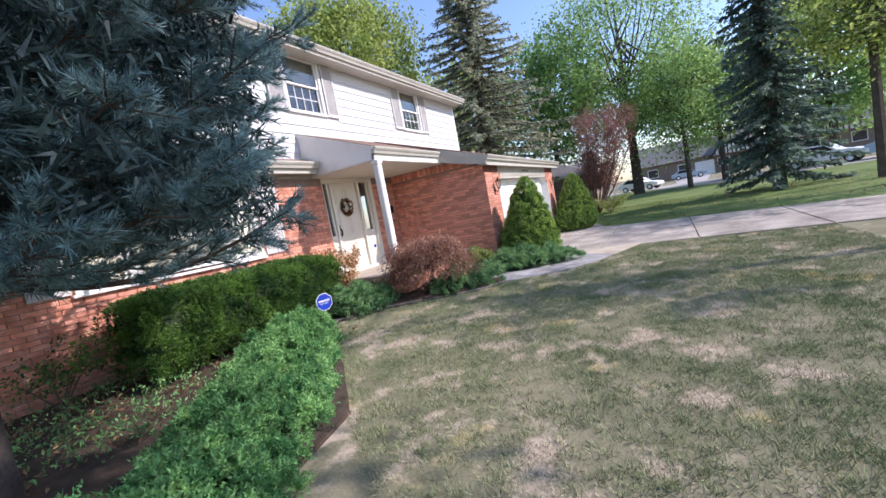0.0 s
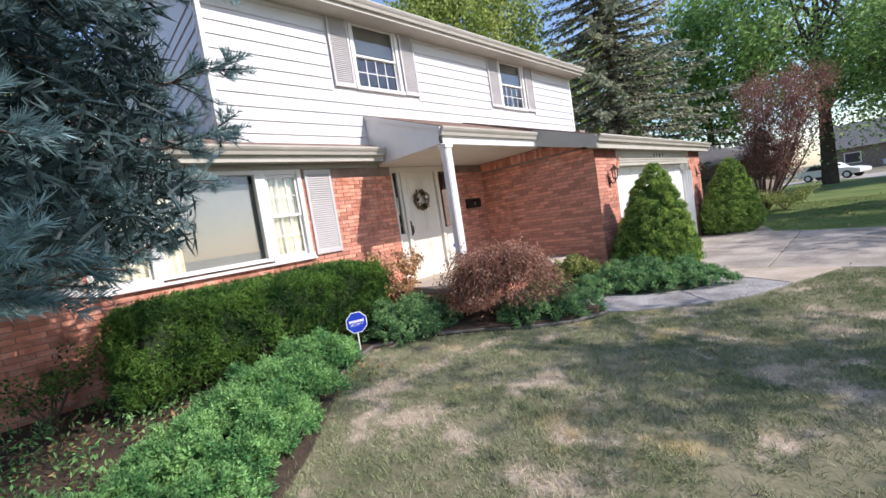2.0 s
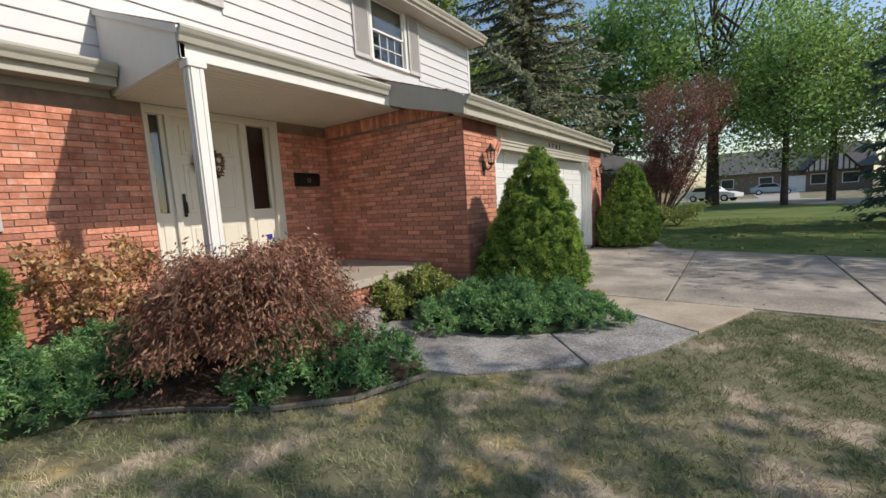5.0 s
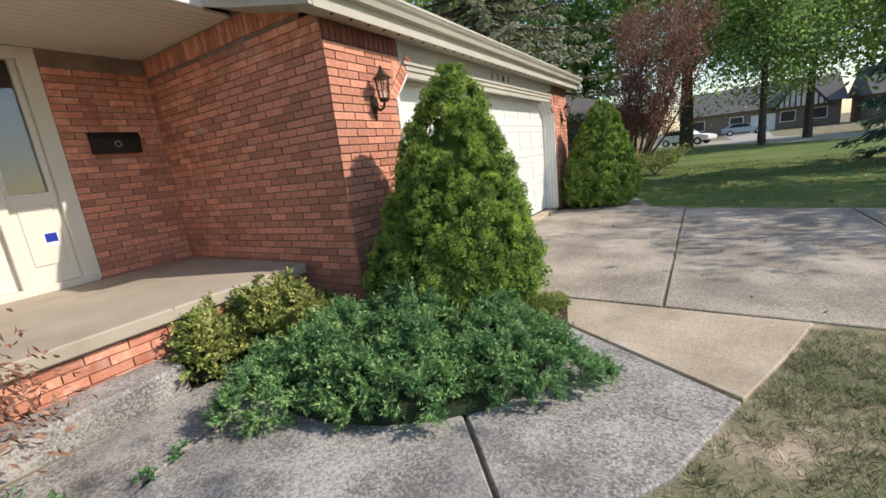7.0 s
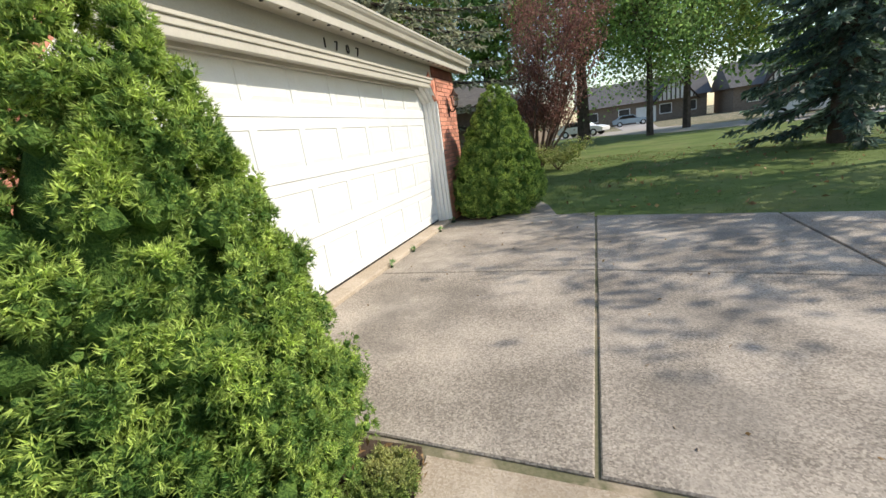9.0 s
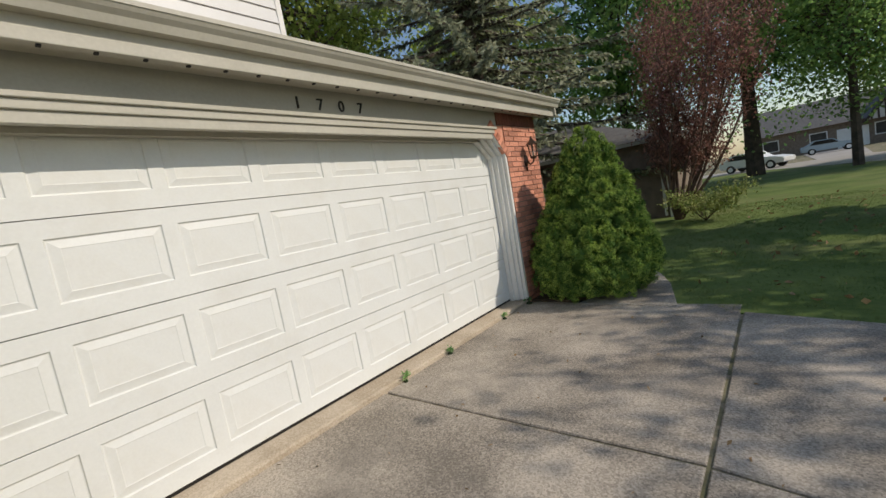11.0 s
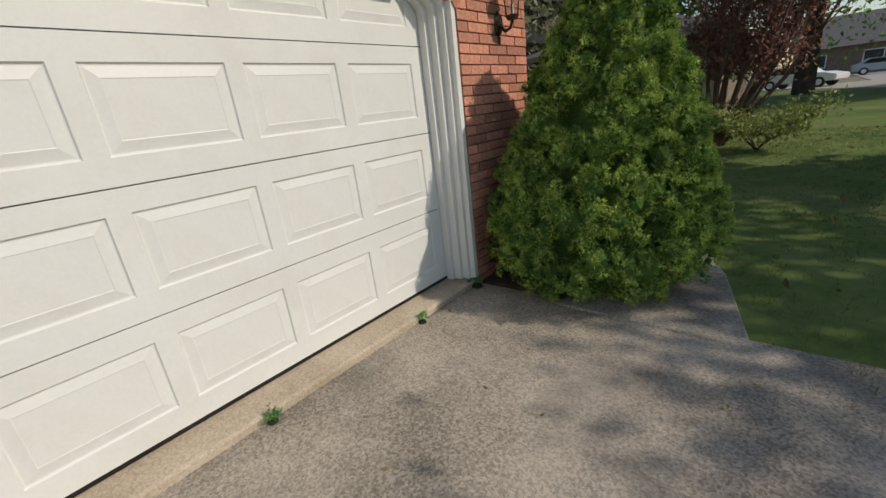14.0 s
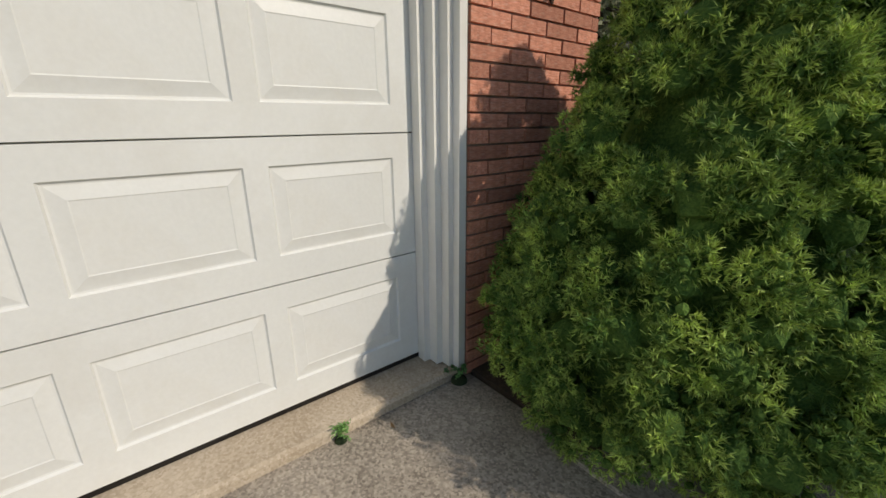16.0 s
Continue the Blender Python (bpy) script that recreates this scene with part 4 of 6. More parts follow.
PW, PH = 0.53, 0.343
PANEL = door_panel_mesh(PW, PH)
gdoor = thing("garage_door", (DX, 13.19, DZ0), "closed white sectional garage door with pressed panels", "garage door", kind="structure")
for r in range(4):
    z0 = DZ0 + r * SEC
    bm = bmesh.new()
    pz0 = z0 + 0.114
    holes = [(15.553 - (7 - c) * COLW - PW, 15.553 - (7 - c) * COLW, pz0, pz0 + PH) for c in range(8)]
    for lo, hi in ((z0 + 0.003, pz0), (pz0, pz0 + PH), (pz0 + PH, z0 + SEC - 0.003)):
        for s0, s1 in free_spans(DY0, DY1, lo, hi, holes):
            box(bm, DX - 0.04, DX, s0, s1, lo, hi)
    box(bm, DX - 0.045, DX - 0.041, DY0, DY1, z0, z0 + SEC)
    bmesh.ops.remove_doubles(bm, verts=bm.verts, dist=0.0005)
    section = part("door_section", bm, DOORWHITE, gdoor)
    for h in holes:
        ob = new("door_panel", PANEL)
        ob.parent = section
        ob.matrix_basis = Matrix.Translation((DX - 0.0005, (h[0] + h[1]) / 2, (h[2] + h[3]) / 2))
part("bottom_seal", boxes((DX - 0.04, DX - 0.002, DY0, DY1, 0.055, DZ0 + 0.002)), BLACK, gdoor, "black rubber bottom seal")
bm = side_prism(bmesh.new(), [(DX - 0.2, -0.1), (-3.985, -0.1), (-3.985, 0.035), (-4.0, 0.048), (DX - 0.01, 0.062), (DX - 0.2, 0.062)], 10.55, 15.77)
tagged(part("garage_sill", bm, TANSTONE), "low tan concrete sill under the garage door", "sill", kind="structure")

# door casing with cut upper corners
casing = thing("garage_casing", (-4.05, 13.14, 0), "cream stepped wooden casing with cut corners around the garage door", "trim", kind="structure")


def casing_layer(x0, x1, inner, outer, label=""):
    """One moulding of the casing: legs, cut corners and head, between two offsets from the opening."""
    for s, yc in ((1, DY0), (-1, DY1)):
        i0, o0 = yc + s * -inner, yc - s * outer
        for pts in ([(o0, 0.06), (i0, 0.06), (i0, 1.98 + inner * 0.4), (o0, 1.98 + outer * 0.4)],
                    [(o0, 1.98 + outer * 0.4), (i0, 1.98 + inner * 0.4), (i0 + s * 0.26, 2.20 + inner), (o0 + s * 0.26 + s * (outer - inner) * 0.4, 2.20 + outer)]):
            bm = bmesh.new()
            a = [bm.verts.new((x0, y, z)) for y, z in pts]
            b = [bm.verts.new((x1, y, z)) for y, z in pts]
            bm.faces.new(a)
            bm.faces.new(b[::-1])
            for k in range(4):
                bm.faces.new((a[k], b[k], b[(k + 1) % 4], a[(k + 1) % 4]))
            bmesh.ops.recalc_face_normals(bm, faces=bm.faces)
            part("casing_leg", bm, WHITE, casing)
    # Head darker than the sunlit legs: soffit shade is put into its colour.
    part("casing_head", boxes((x0, x1, DY0 + 0.20, DY1 - 0.20, 2.20 + inner, 2.20 + outer)), TRIM, casing)


casing_layer(-4.186, -4.13, -0.012, 0.022)
casing_layer(-4.186, -4.07, 0.022, 0.055)
casing_layer(-4.186, -4.015, 0.055, 0.082)
casing_layer(-4.186, -3.972, 0.082, 0.122)
part("head_board", boxes((GAR - 0.2, GAR + 0.004, 10.625, 15.655, 2.3, 2.54)), FRIEZE, casing, "grey-beige frieze board over the garage door")
part("head_moulding", boxes((GAR - 0.01, GAR + 0.045, 10.66, 15.60, 2.305, 2.335), (GAR - 0.01, GAR + 0.028, 10.70, 15.56, 2.255, 2.305), (GAR - 0.02, GAR + 0.012, 10.74, 15.52, 2.19, 2.255), bevel=0.004), TRIM, casing)
# angled brick fillers at the cut corners
bm = bmesh.new()
for s, yc in ((1, 10.48), (-1, 15.80)):
    v = [(yc, 1.95), (yc, 2.36), (yc + s * 0.36, 2.36)]
    a = [bm.verts.new((GAR - 0.2, y, z)) for y, z in v]
    b = [bm.verts.new((GAR, y, z)) for y, z in v]
    bm.faces.new(a)
    bm.faces.new(b[::-1])
    for k in range(3):
        bm.faces.new((a[k], b[k], b[(k + 1) % 3], a[(k + 1) % 3]))
bmesh.ops.recalc_face_normals(bm, faces=bm.faces)
for s, yc in ((1, 10.48), (-1, 15.80)):
    along = Vector((0, s * 0.36, 0.41)).normalized()
    across = Vector((0, -s * along.z, abs(along.y)))
    for k in range(8):
        mid = Vector((GAR + 0.006, yc, 1.95)) + along * (0.035 + k * COURSE) + across * 0.052
        q = Matrix((Vector((1, 0, 0)), along, across)).transposed().to_4x4()
        bmesh.ops.create_cube(bm, size=1.0, matrix=Matrix.Translation(mid) @ q @ Matrix.Diagonal((0.026, COURSE - GAP, 0.10, 1)))
tagged(part("corner_filler", bm, BRICK), "red brick corner fillers over the door casing", "wall", kind="structure")

# house number
number = thing("house_number", (GAR + 0.002, 13.14, 2.37), "black metal house number reading 1707", "house number")
for ch, y in zip("1707", (12.84, 13.04, 13.24, 13.44)):
    cu = bpy.data.curves.new("digit", "FONT")
    cu.body, cu.size, cu.extrude, cu.align_x = ch, 0.125, 0.005, "CENTER"
    tmp = new("digit_curve", cu)
    dg = bpy.context.evaluated_depsgraph_get()
    me = bpy.data.meshes.new_from_object(tmp.evaluated_get(dg))
    bpy.data.objects.remove(tmp)
    ob = mesh_object("digit", me, BLACK, number)
    ob.matrix_basis = Matrix.Translation((GAR + 0.010, y, 2.372)) @ pose(0, 0, 0, 90, 0, 90) @ pose(0, 0, 0, 0, 0, random.Random(ch).uniform(-4, 4))
    ob.matrix_parent_inverse = number.matrix_basis.inverted()


# ---- wall lanterns ----
def lantern(y, z):
    la = thing("wall_lantern", (GAR, y, z), "bronze carriage lantern with clear glass on the brick wall", "lantern", "garage lanterns")
    x = GAR + 0.014
    bm = bmesh.new()
    bmesh.ops.create_cone(bm, cap_ends=True, segments=16, radius1=0.055, radius2=0.04, depth=0.02, matrix=pose(x + 0.01, y, z - 0.13, 0, 90) @ Matrix.Diagonal((1.6, 1, 1, 1)))
    rod(bm, (x, y, z - 0.22), (x + 0.01, y, z - 0.27), 0.02, 0.006)
    part("back_plate", bm, IRON, la)
    bm = bmesh.new()
    pts = [(x + 0.02, z - 0.14), (x + 0.06, z - 0.19), (x + 0.11, z - 0.17), (x + 0.125, z - 0.12)]
    for a, b in zip(pts, pts[1:]):
        rod(bm, (a[0], y, a[1]), (b[0], y, b[1]), 0.011, n=8)
    part("arm", bm, IRON, la)
    cx = x + 0.125
    bm = bmesh.new()
    bmesh.ops.create_cone(bm, cap_ends=True, segments=6, radius1=0.035, radius2=0.05, depth=0.03, matrix=pose(cx, y, z - 0.11))
    part("cup", bm, IRON, la)
    cage = bmesh.new()
    for k in range(6):
        a = k * math.pi / 3
        rod(cage, (cx + 0.046 * math.cos(a), y + 0.046 * math.sin(a), z - 0.095), (cx + 0.066 * math.cos(a), y + 0.066 * math.sin(a), z + 0.07), 0.005, n=5)
    cg = part("cage", cage, IRON, la)
    bm = bmesh.new()
    bmesh.ops.create_cone(bm, cap_ends=False, segments=6, radius1=0.044, radius2=0.063, depth=0.16, matrix=pose(cx, y, z - 0.012))
    g = part("glass", bm, GLASS, cg)
    g.visible_shadow = False
    bm = bmesh.new()
    bmesh.ops.create_cone(bm, cap_ends=True, segments=6, radius1=0.09, radius2=0.035, depth=0.05, matrix=pose(cx, y, z + 0.095))
    bmesh.ops.create_cone(bm, cap_ends=True, segments=6, radius1=0.035, radius2=0.012, depth=0.04, matrix=pose(cx, y, z + 0.14))
    bmesh.ops.create_icosphere(bm, subdivisions=1, radius=0.014, matrix=pose(cx, y, z + 0.168))
    part("roof", bm, IRON, la)
    bm = rod(bmesh.new(), (cx, y, z - 0.09), (cx, y, z - 0.03), 0.012, n=8)
    part("candle", bm, CREAM, la)


lantern(10.15, 2.03)
lantern(16.30, 2.03)

# ---- yard sign ----
sg = thing("yard_sign", (-5.05, 4.66, 0.1), "blue octagonal security sign on a thin white stake", "yard sign")
part("stake", rod(bmesh.new(), (-5.06, 4.66, 0.05), (-5.06, 4.66, 0.42), 0.010), SIGNWHITE, sg)
turned = Matrix.Translation((-5.045, 4.66, 0.50)) @ pose(0, 0, 0, 0, 0, -18) @ pose(0, 0, 0, 90, 0, 90)
bm = bmesh.new()
bmesh.ops.create_cone(bm, cap_ends=True, segments=8, radius1=0.145, radius2=0.145, depth=0.008, matrix=turned @ pose(0, 0, 0, 0, 0, 22.5))
part("rim", bm, SIGNWHITE, sg)
bm = bmesh.new()
bmesh.ops.create_cone(bm, cap_ends=True, segments=8, radius1=0.135, radius2=0.135, depth=0.012, matrix=turned @ pose(0, 0, 0, 0, 0, 22.5))
plate = part("plate", bm, SIGNBLUE, sg)
bm = bmesh.new()
for k in range(7):
    bmesh.ops.create_cube(bm, size=1, matrix=turned @ pose(-0.085 + k * 0.028, 0.018, 0.007) @ Matrix.Diagonal((0.019, 0.03, 0.002, 1)))
part("name_bar", bm, SIGNWHITE, plate, "row of pale block shapes")
cu = bpy.data.curves.new("word", "FONT")
cu.body, cu.size, cu.extrude, cu.align_x = "SECURITY", 0.036, 0.001, "CENTER"
tmp = new("word_curve", cu)
me = bpy.data.meshes.new_from_object(tmp.evaluated_get(bpy.context.evaluated_depsgraph_get()))
bpy.data.objects.remove(tmp)
ob = mesh_object("word", me, SIGNWHITE, plate)
ob.matrix_basis = turned @ pose(0, -0.035, 0.0075)
ob.matrix_parent_inverse = Matrix.Identity(4)


# ---- plants ----
# Darkened spruce green: the shade in gaps between clumps is in the colour.
L_CLUMP = surface("shade_toned_spruce_growth", (0.045, 0.10, 0.025), (0.15, 0.25, 0.055), rough=0.9, scale=8, fine=120, bump=1.0, grain=0.9, spec=0.1)


def conical_spruce(at, h, r, power, seed, label, lean=(0.0, 0.0)):
    """Dwarf spruce: a core in shade-darkened green under many rounded clumps of short needles."""
    t = thing("dwarf_spruce", at, label, "shrub", "clipped dwarf spruces")
    rng = np.random.default_rng(seed)
    o = np.array(at)

    def profile(s):
        return r * np.clip(0.72 + 2.4 * s, 0, 1.0) * (1 - s) ** power

    bm = bmesh.new()
    rings = []
    for j in range(13):
        s = j / 12
        rings.append([bm.verts.new((at[0] + lean[0] * s + 0.70 * profile(s) * math.cos(k * math.pi / 8), at[1] + lean[1] * s + 0.70 * profile(s) * math.sin(k * math.pi / 8), at[2] + 0.03 + s * h * 0.86)) for k in range(16)])
    for a, b in zip(rings, rings[1:]):
        for k in range(16):
            bm.faces.new((a[k], a[(k + 1) % 16], b[(k + 1) % 16], b[k]))
    part("inner_growth", bm, L_CLUMP, t, "inner core coloured as shaded growth", smooth=True)
    n = 340
    s = np.clip(1 - (1 - (np.arange(n) + 0.5) / n) ** (1 / (1 + power)), 0.0, 0.985) + rng.normal(0, 0.012, n)
    s = np.clip(s, 0.0, 0.985)
    th = np.arange(n) * 2.39996 + rng.normal(0, 0.25, n)
    big = rng.uniform(0.085, 0.165, n) * (1 - 0.55 * s) * (r / 0.8)
    pr = np.maximum(profile(s) * rng.uniform(0.93, 1.07, n) - big * 0.75, 0.0)
    bough = o + np.stack([pr * np.cos(th), pr * np.sin(th), 0.10 + s * h * 0.95], 1) + s[:, None] * np.array([lean[0], lean[1], 0.0])
    k = 12
    out = np.repeat(np.stack([np.cos(th) * (1 - 0.6 * s), np.sin(th) * (1 - 0.6 * s), 0.25 + s], 1), k, 0)
    way = unit(unit(out) * 0.55 + unit(rng.normal(0, 1, (n * k, 3))))
    c = np.repeat(bough, k, 0) + way * np.repeat(big, k)[:, None] * rng.uniform(0.7, 1.08, (n * k, 1))
    size = rng.uniform(0.032, 0.060, n * k) * np.repeat(1 - 0.3 * s, k)
    ball = bmesh.new()
    bmesh.ops.create_icosphere(ball, subdivisions=1, radius=1.0)
    bv = np.array([tuple(v.co) for v in ball.verts])
    bf = np.array([[v.index for v in f.verts] for f in ball.faces])
    ball.free()
    centre, radius = np.concatenate([bough, c]), np.concatenate([big * 0.64, size * 0.42])
    co = centre[:, None] + bv[None] * radius[:, None, None] * rng.uniform(0.7, 1.15, (len(centre), len(bv), 1))
    cloud("clump_growth", co[:, bf].reshape(-1, 3, 3), 0, L_CLUMP, t, "clump bodies coloured as shaded needles")
    m = 20
    d = unit(np.repeat(way, m, 0) * 0.75 + rng.normal(0, 0.60, (n * k * m, 3)))
    p = np.repeat(c, m, 0) + d * np.repeat(size, m)[:, None] * rng.uniform(0.55, 1.0, n * k * m)[:, None]
    p[:, 2] = np.maximum(p[:, 2], at[2] + 0.02)
    cloud("needles", scatter_needles(rng, p, d + np.array([0, 0, 0.12]), 4, 0.024, 0.0056, 0.6), 0, L_SPRUCE, t)
    part("trunk", rod(bmesh.new(), at, (at[0], at[1], at[2] + 0.5), 0.05, 0.03), BARK, t)


def mound(name, at, rx, ry, h, turn, count, leaf, material, label, seed, category="shrub", group="", stems=None, needle=False):
    """Low spreading plant: sprays of small leaves over an uneven mound."""
    t = thing(name, at, label, category, group)
    rng = np.random.default_rng(seed)
    count = int(count * 0.62) if needle else count
    a = rng.uniform(0, 2 * np.pi, count)
    q = np.sqrt(rng.uniform(0, 1, count))
    edge = 1 + 0.12 * np.sin(3 * a + seed) + 0.10 * np.sin(7 * a + 2 * seed) + 0.06 * np.sin(13 * a)
    u, v = q * np.cos(a) * rx * edge, q * np.sin(a) * ry * edge
    bump = lobes(u, v, seed, 11.0, 0.40) + lobes(u, v, seed + 9, 24.0, 0.16)
    z = h * np.sqrt(np.clip(1 - q ** 2.4, 0, 1)) * (1 + bump) * rng.uniform(0.72, 1.05, count) + 0.03
    c, s = math.cos(turn), math.sin(turn)
    pts = np.stack([at[0] + u * c - v * s, at[1] + u * s + v * c, at[2] + z], 1)
    way = unit(np.stack([u * c - v * s, u * s + v * c, np.full(count, 0.45 * max(rx, ry))], 1) + rng.normal(0, 0.3, (count, 3)))
    m, tufts = (11, 9) if needle else (9, 4)
    n = count * tufts
    sprig = unit(np.repeat(way, tufts, 0) + rng.normal(0, 0.62 if needle else 0.55, (n, 3)))
    reach = (leaf * (rng.uniform(0.9, 1.9, n) if needle else rng.uniform(1.2, 2.6, n)))[:, None]
    along = np.tile(np.linspace(0, 1, m), n)[:, None]
    base = np.repeat(np.repeat(pts, tufts, 0), m, 0) + np.repeat(sprig * reach, m, 0) * along + rng.normal(0, leaf * 0.08, (n * m, 3))
    base[:, 2] = np.maximum(base[:, 2], at[2] + 0.005)
    along_way = np.repeat(sprig, m, 0)
    if needle:
        cloud("leaves", scatter_needles(rng, base, along_way, 1, leaf * 0.55, leaf * 0.26, 0.75), 0, material, t)
    else:
        cloud("leaves", scatter_leaves(rng, base, along_way, leaf * 0.9, leaf * 0.55, 0.5), 0, material, t)
    # Solid core under the leaves, coloured as the shade inside the plant.
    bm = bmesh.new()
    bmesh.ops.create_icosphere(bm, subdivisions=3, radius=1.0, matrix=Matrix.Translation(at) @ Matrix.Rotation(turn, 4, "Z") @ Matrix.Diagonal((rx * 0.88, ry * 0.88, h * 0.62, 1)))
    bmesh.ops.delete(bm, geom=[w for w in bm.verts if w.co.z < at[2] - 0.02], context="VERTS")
    part("inner_growth", bm, L_CORE, t, "solid core coloured as inner shade", smooth=True)
    if stems:
        part("stems", stems, REDBARK, t)
    return t


G = lambda x, y: (x, y, float(ground_z(x, y)))
conical_spruce((-3.28, 10.08, 0.0), 2.06, 0.80, 0.60, 11, "clipped conical dwarf spruce beside the garage corner", lean=(0.13, 0.08))
conical_spruce((-3.27, 16.38, 0.0), 2.14, 0.86, 0.56, 12, "egg-shaped dwarf spruce at the far garage pier", lean=(0.11, 0.0))

# hedge
hedge = thing("hedge", G(-5.9, 3.85), "long clipped yew hedge with a rounded top", "hedge")
rng = np.random.default_rng(21)
HX0, HX1, HY0, HY1 = -6.55, -5.22, 2.25, 5.45
n = 1750
u, v = rng.uniform(-1, 1, n), rng.uniform(-1, 1, n)
face = rng.uniform(0, 1, n)
top, front = face < 0.47, (face >= 0.47) & (face < 0.82)
sx = np.where(top, u, np.where(front, 1.0, u))
sy = np.where(top | front, v, np.where(rng.uniform(0, 1, n) < 0.5, -1.0, 1.0))
sz = np.where(top, 1.0, rng.uniform(-0.72, 1, n))
hx = (HX0 + HX1) / 2 + sx * (HX1 - HX0) / 2 * (0.96 - 0.10 * np.clip(sz, 0, 1) ** 3) * np.where(sz < 0, 1 + 0.22 * sz, 1)
hy = (HY0 + HY1) / 2 + sy * (HY1 - HY0) / 2 * (0.97 - 0.04 * np.clip(sz, 0, 1) ** 3)
hz = 0.67 + sz * 0.50 - 0.10 * np.abs(np.where(top, sx, 0)) ** 4 - 0.10 * np.abs(np.where(top, sy, 0)) ** 12
nrm = unit(np.stack([np.where(front, 1.0, 0.3 * sx), np.where(top | front, 0.15 * sy, sy), np.where(top, 1.0, 0.45)], 1))
c = np.stack([hx, hy, hz], 1) - nrm * (np.abs(rng.normal(0, 1, n)) * np.where(top, 0.025, 0.12))[:, None] + rng.normal(0, 0.02, (n, 3))
size = rng.uniform(0.055, 0.115, n)
m = 20
d = unit(np.repeat(nrm, m, 0) * 0.7 + rng.normal(0, 0.6, (n * m, 3)))
pts = np.repeat(c, m, 0) + d * np.repeat(size, m)[:, None] * rng.uniform(0.4, 1.0, (n * m, 1))
cloud("needles", scatter_needles(rng, pts, d + np.array([0, 0, 0.3]), 6, 0.042, 0.0085, 0.55), 0, L_YEW, hedge)
# Solid box core; the hedge's inner shade is in its colour.
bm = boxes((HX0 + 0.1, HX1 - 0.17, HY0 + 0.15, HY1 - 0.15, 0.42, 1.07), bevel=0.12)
part("inner_growth", bm, L_CORE, hedge, "solid core coloured as inner shade")
bm = []
r_ = random.Random(3)
for k in range(46):
    x, y = r_.uniform(HX0 + 0.3, HX1 - 0.15), r_.uniform(HY0 + 0.15, HY1 - 0.2)
    rod(bm, (x, y, 0.08), (x + r_.uniform(-0.12, 0.2), y + r_.uniform(-0.2, 0.2), 0.62), 0.014, 0.008, n=5)
part("stems", bm, BARK, hedge, "bare lower stems")

# low junipers and ground cover
mound("juniper", G(-5.05, 5.42), 0.62, 0.5, 0.34, 0.6, 620, 0.05, L_JUNIPER, "low green juniper in the planting bed", 31, group="junipers", needle=True)
mound("juniper", G(-5.35, 5.95), 0.6, 0.45, 0.34, 0.2, 560, 0.05, L_JUNIPER, "low green juniper in the planting bed", 32, group="junipers", needle=True)
mound("juniper", G(-3.60, 6.78), 0.66, 0.42, 0.38, 0.75, 760, 0.05, L_JUNIPER, "low dark green juniper under the laceleaf maple", 33, group="junipers", needle=True)
mound("juniper", (-3.12, 9.08, 0.02), 1.08, 0.74, 0.30, 0.42, 2000, 0.05, L_JUNIPER, "wide spreading juniper at the foot of the conical spruce", 34, group="junipers", needle=True)
mound("yellow_shrub", (-4.30, 9.0, 0.04), 0.46, 0.36, 0.40, 0.4, 420, 0.04, L_YELLOW, "small yellow-green shrub beside the porch slab", 35)
mound("yellow_shrub", (-4.50, 8.52, 0.04), 0.24, 0.22, 0.34, 0.0, 200, 0.04, L_YELLOW, "tiny yellow-green shrub beside the porch step", 36)
mound("yellow_shrub", (-2.52, 10.30, 0.016), 0.14, 0.24, 0.03, 0.0, 300, 0.026, L_YELLOW, "low yellowing weeds beside the drive", 37, needle=True)
rng = np.random.default_rng(38)
pts = np.stack([rng.uniform(-2.75, -2.36, 150), rng.uniform(9.9, 10.58, 150), np.full(150, 0.022)], 1)
ob = cloud("fallen_leaves", scatter_leaves(rng, pts, np.tile(np.array([0.4, 0.3, 0.1]), (150, 1)), 0.05, 0.025, 0.7), 0, L_DRY, None)
tagged(ob, "dry fallen leaves on the soil beside the drive", "leaves", kind="stuff")
for k, (x, y, a, b) in enumerate(((-2.45, 0.95, 0.75, 0.56), (-3.05, 1.85, 0.80, 0.58), (-3.72, 2.58, 0.75, 0.56), (-4.40, 3.25, 0.70, 0.52), (-5.02, 3.98, 0.62, 0.46), (-1.85, -0.1, 0.75, 0.6))):
    mound("ground_cover", G(x, y), a, b, 0.28, 2.2, 1250, 0.055, L_COVER, "bright green spreading ground cover along the bed edge", 40 + k, "plant", "ground cover", needle=True)

# sparse weeds in the bed by the wall
weeds = thing("weeds", G(-5.6, 2.0), "sparse weeds and dry stalks in the bed by the brick wall", "weeds", kind="stuff")
rng = np.random.default_rng(50)
n = 520
wx, wy = rng.uniform(-6.6, -4.0, n), rng.uniform(-0.5, 4.2, n)
ok = (wy < 2.5 + (wx + 6.6) * 0.2) | (wx > -5.2)
wx, wy = wx[ok], wy[ok]
n = len(wx)
pts = np.repeat(np.stack([wx, wy, ground_z(wx, wy) + 0.02], 1), 7, 0) + rng.normal(0, 1, (n * 7, 3)) * np.array([0.05, 0.05, 0.0])
pts[:, 2] += rng.uniform(0, 0.16, n * 7)
cloud("leaves", scatter_leaves(rng, pts, np.tile(np.array([0.2, 0.1, 0.5]), (n * 7, 1)), 0.055, 0.02, 0.6), 0, L_COVER, weeds)
pts = np.stack([rng.uniform(-6.6, -4.0, 900), rng.uniform(-0.5, 4.4, 900), np.full(900, 0.145)], 1)
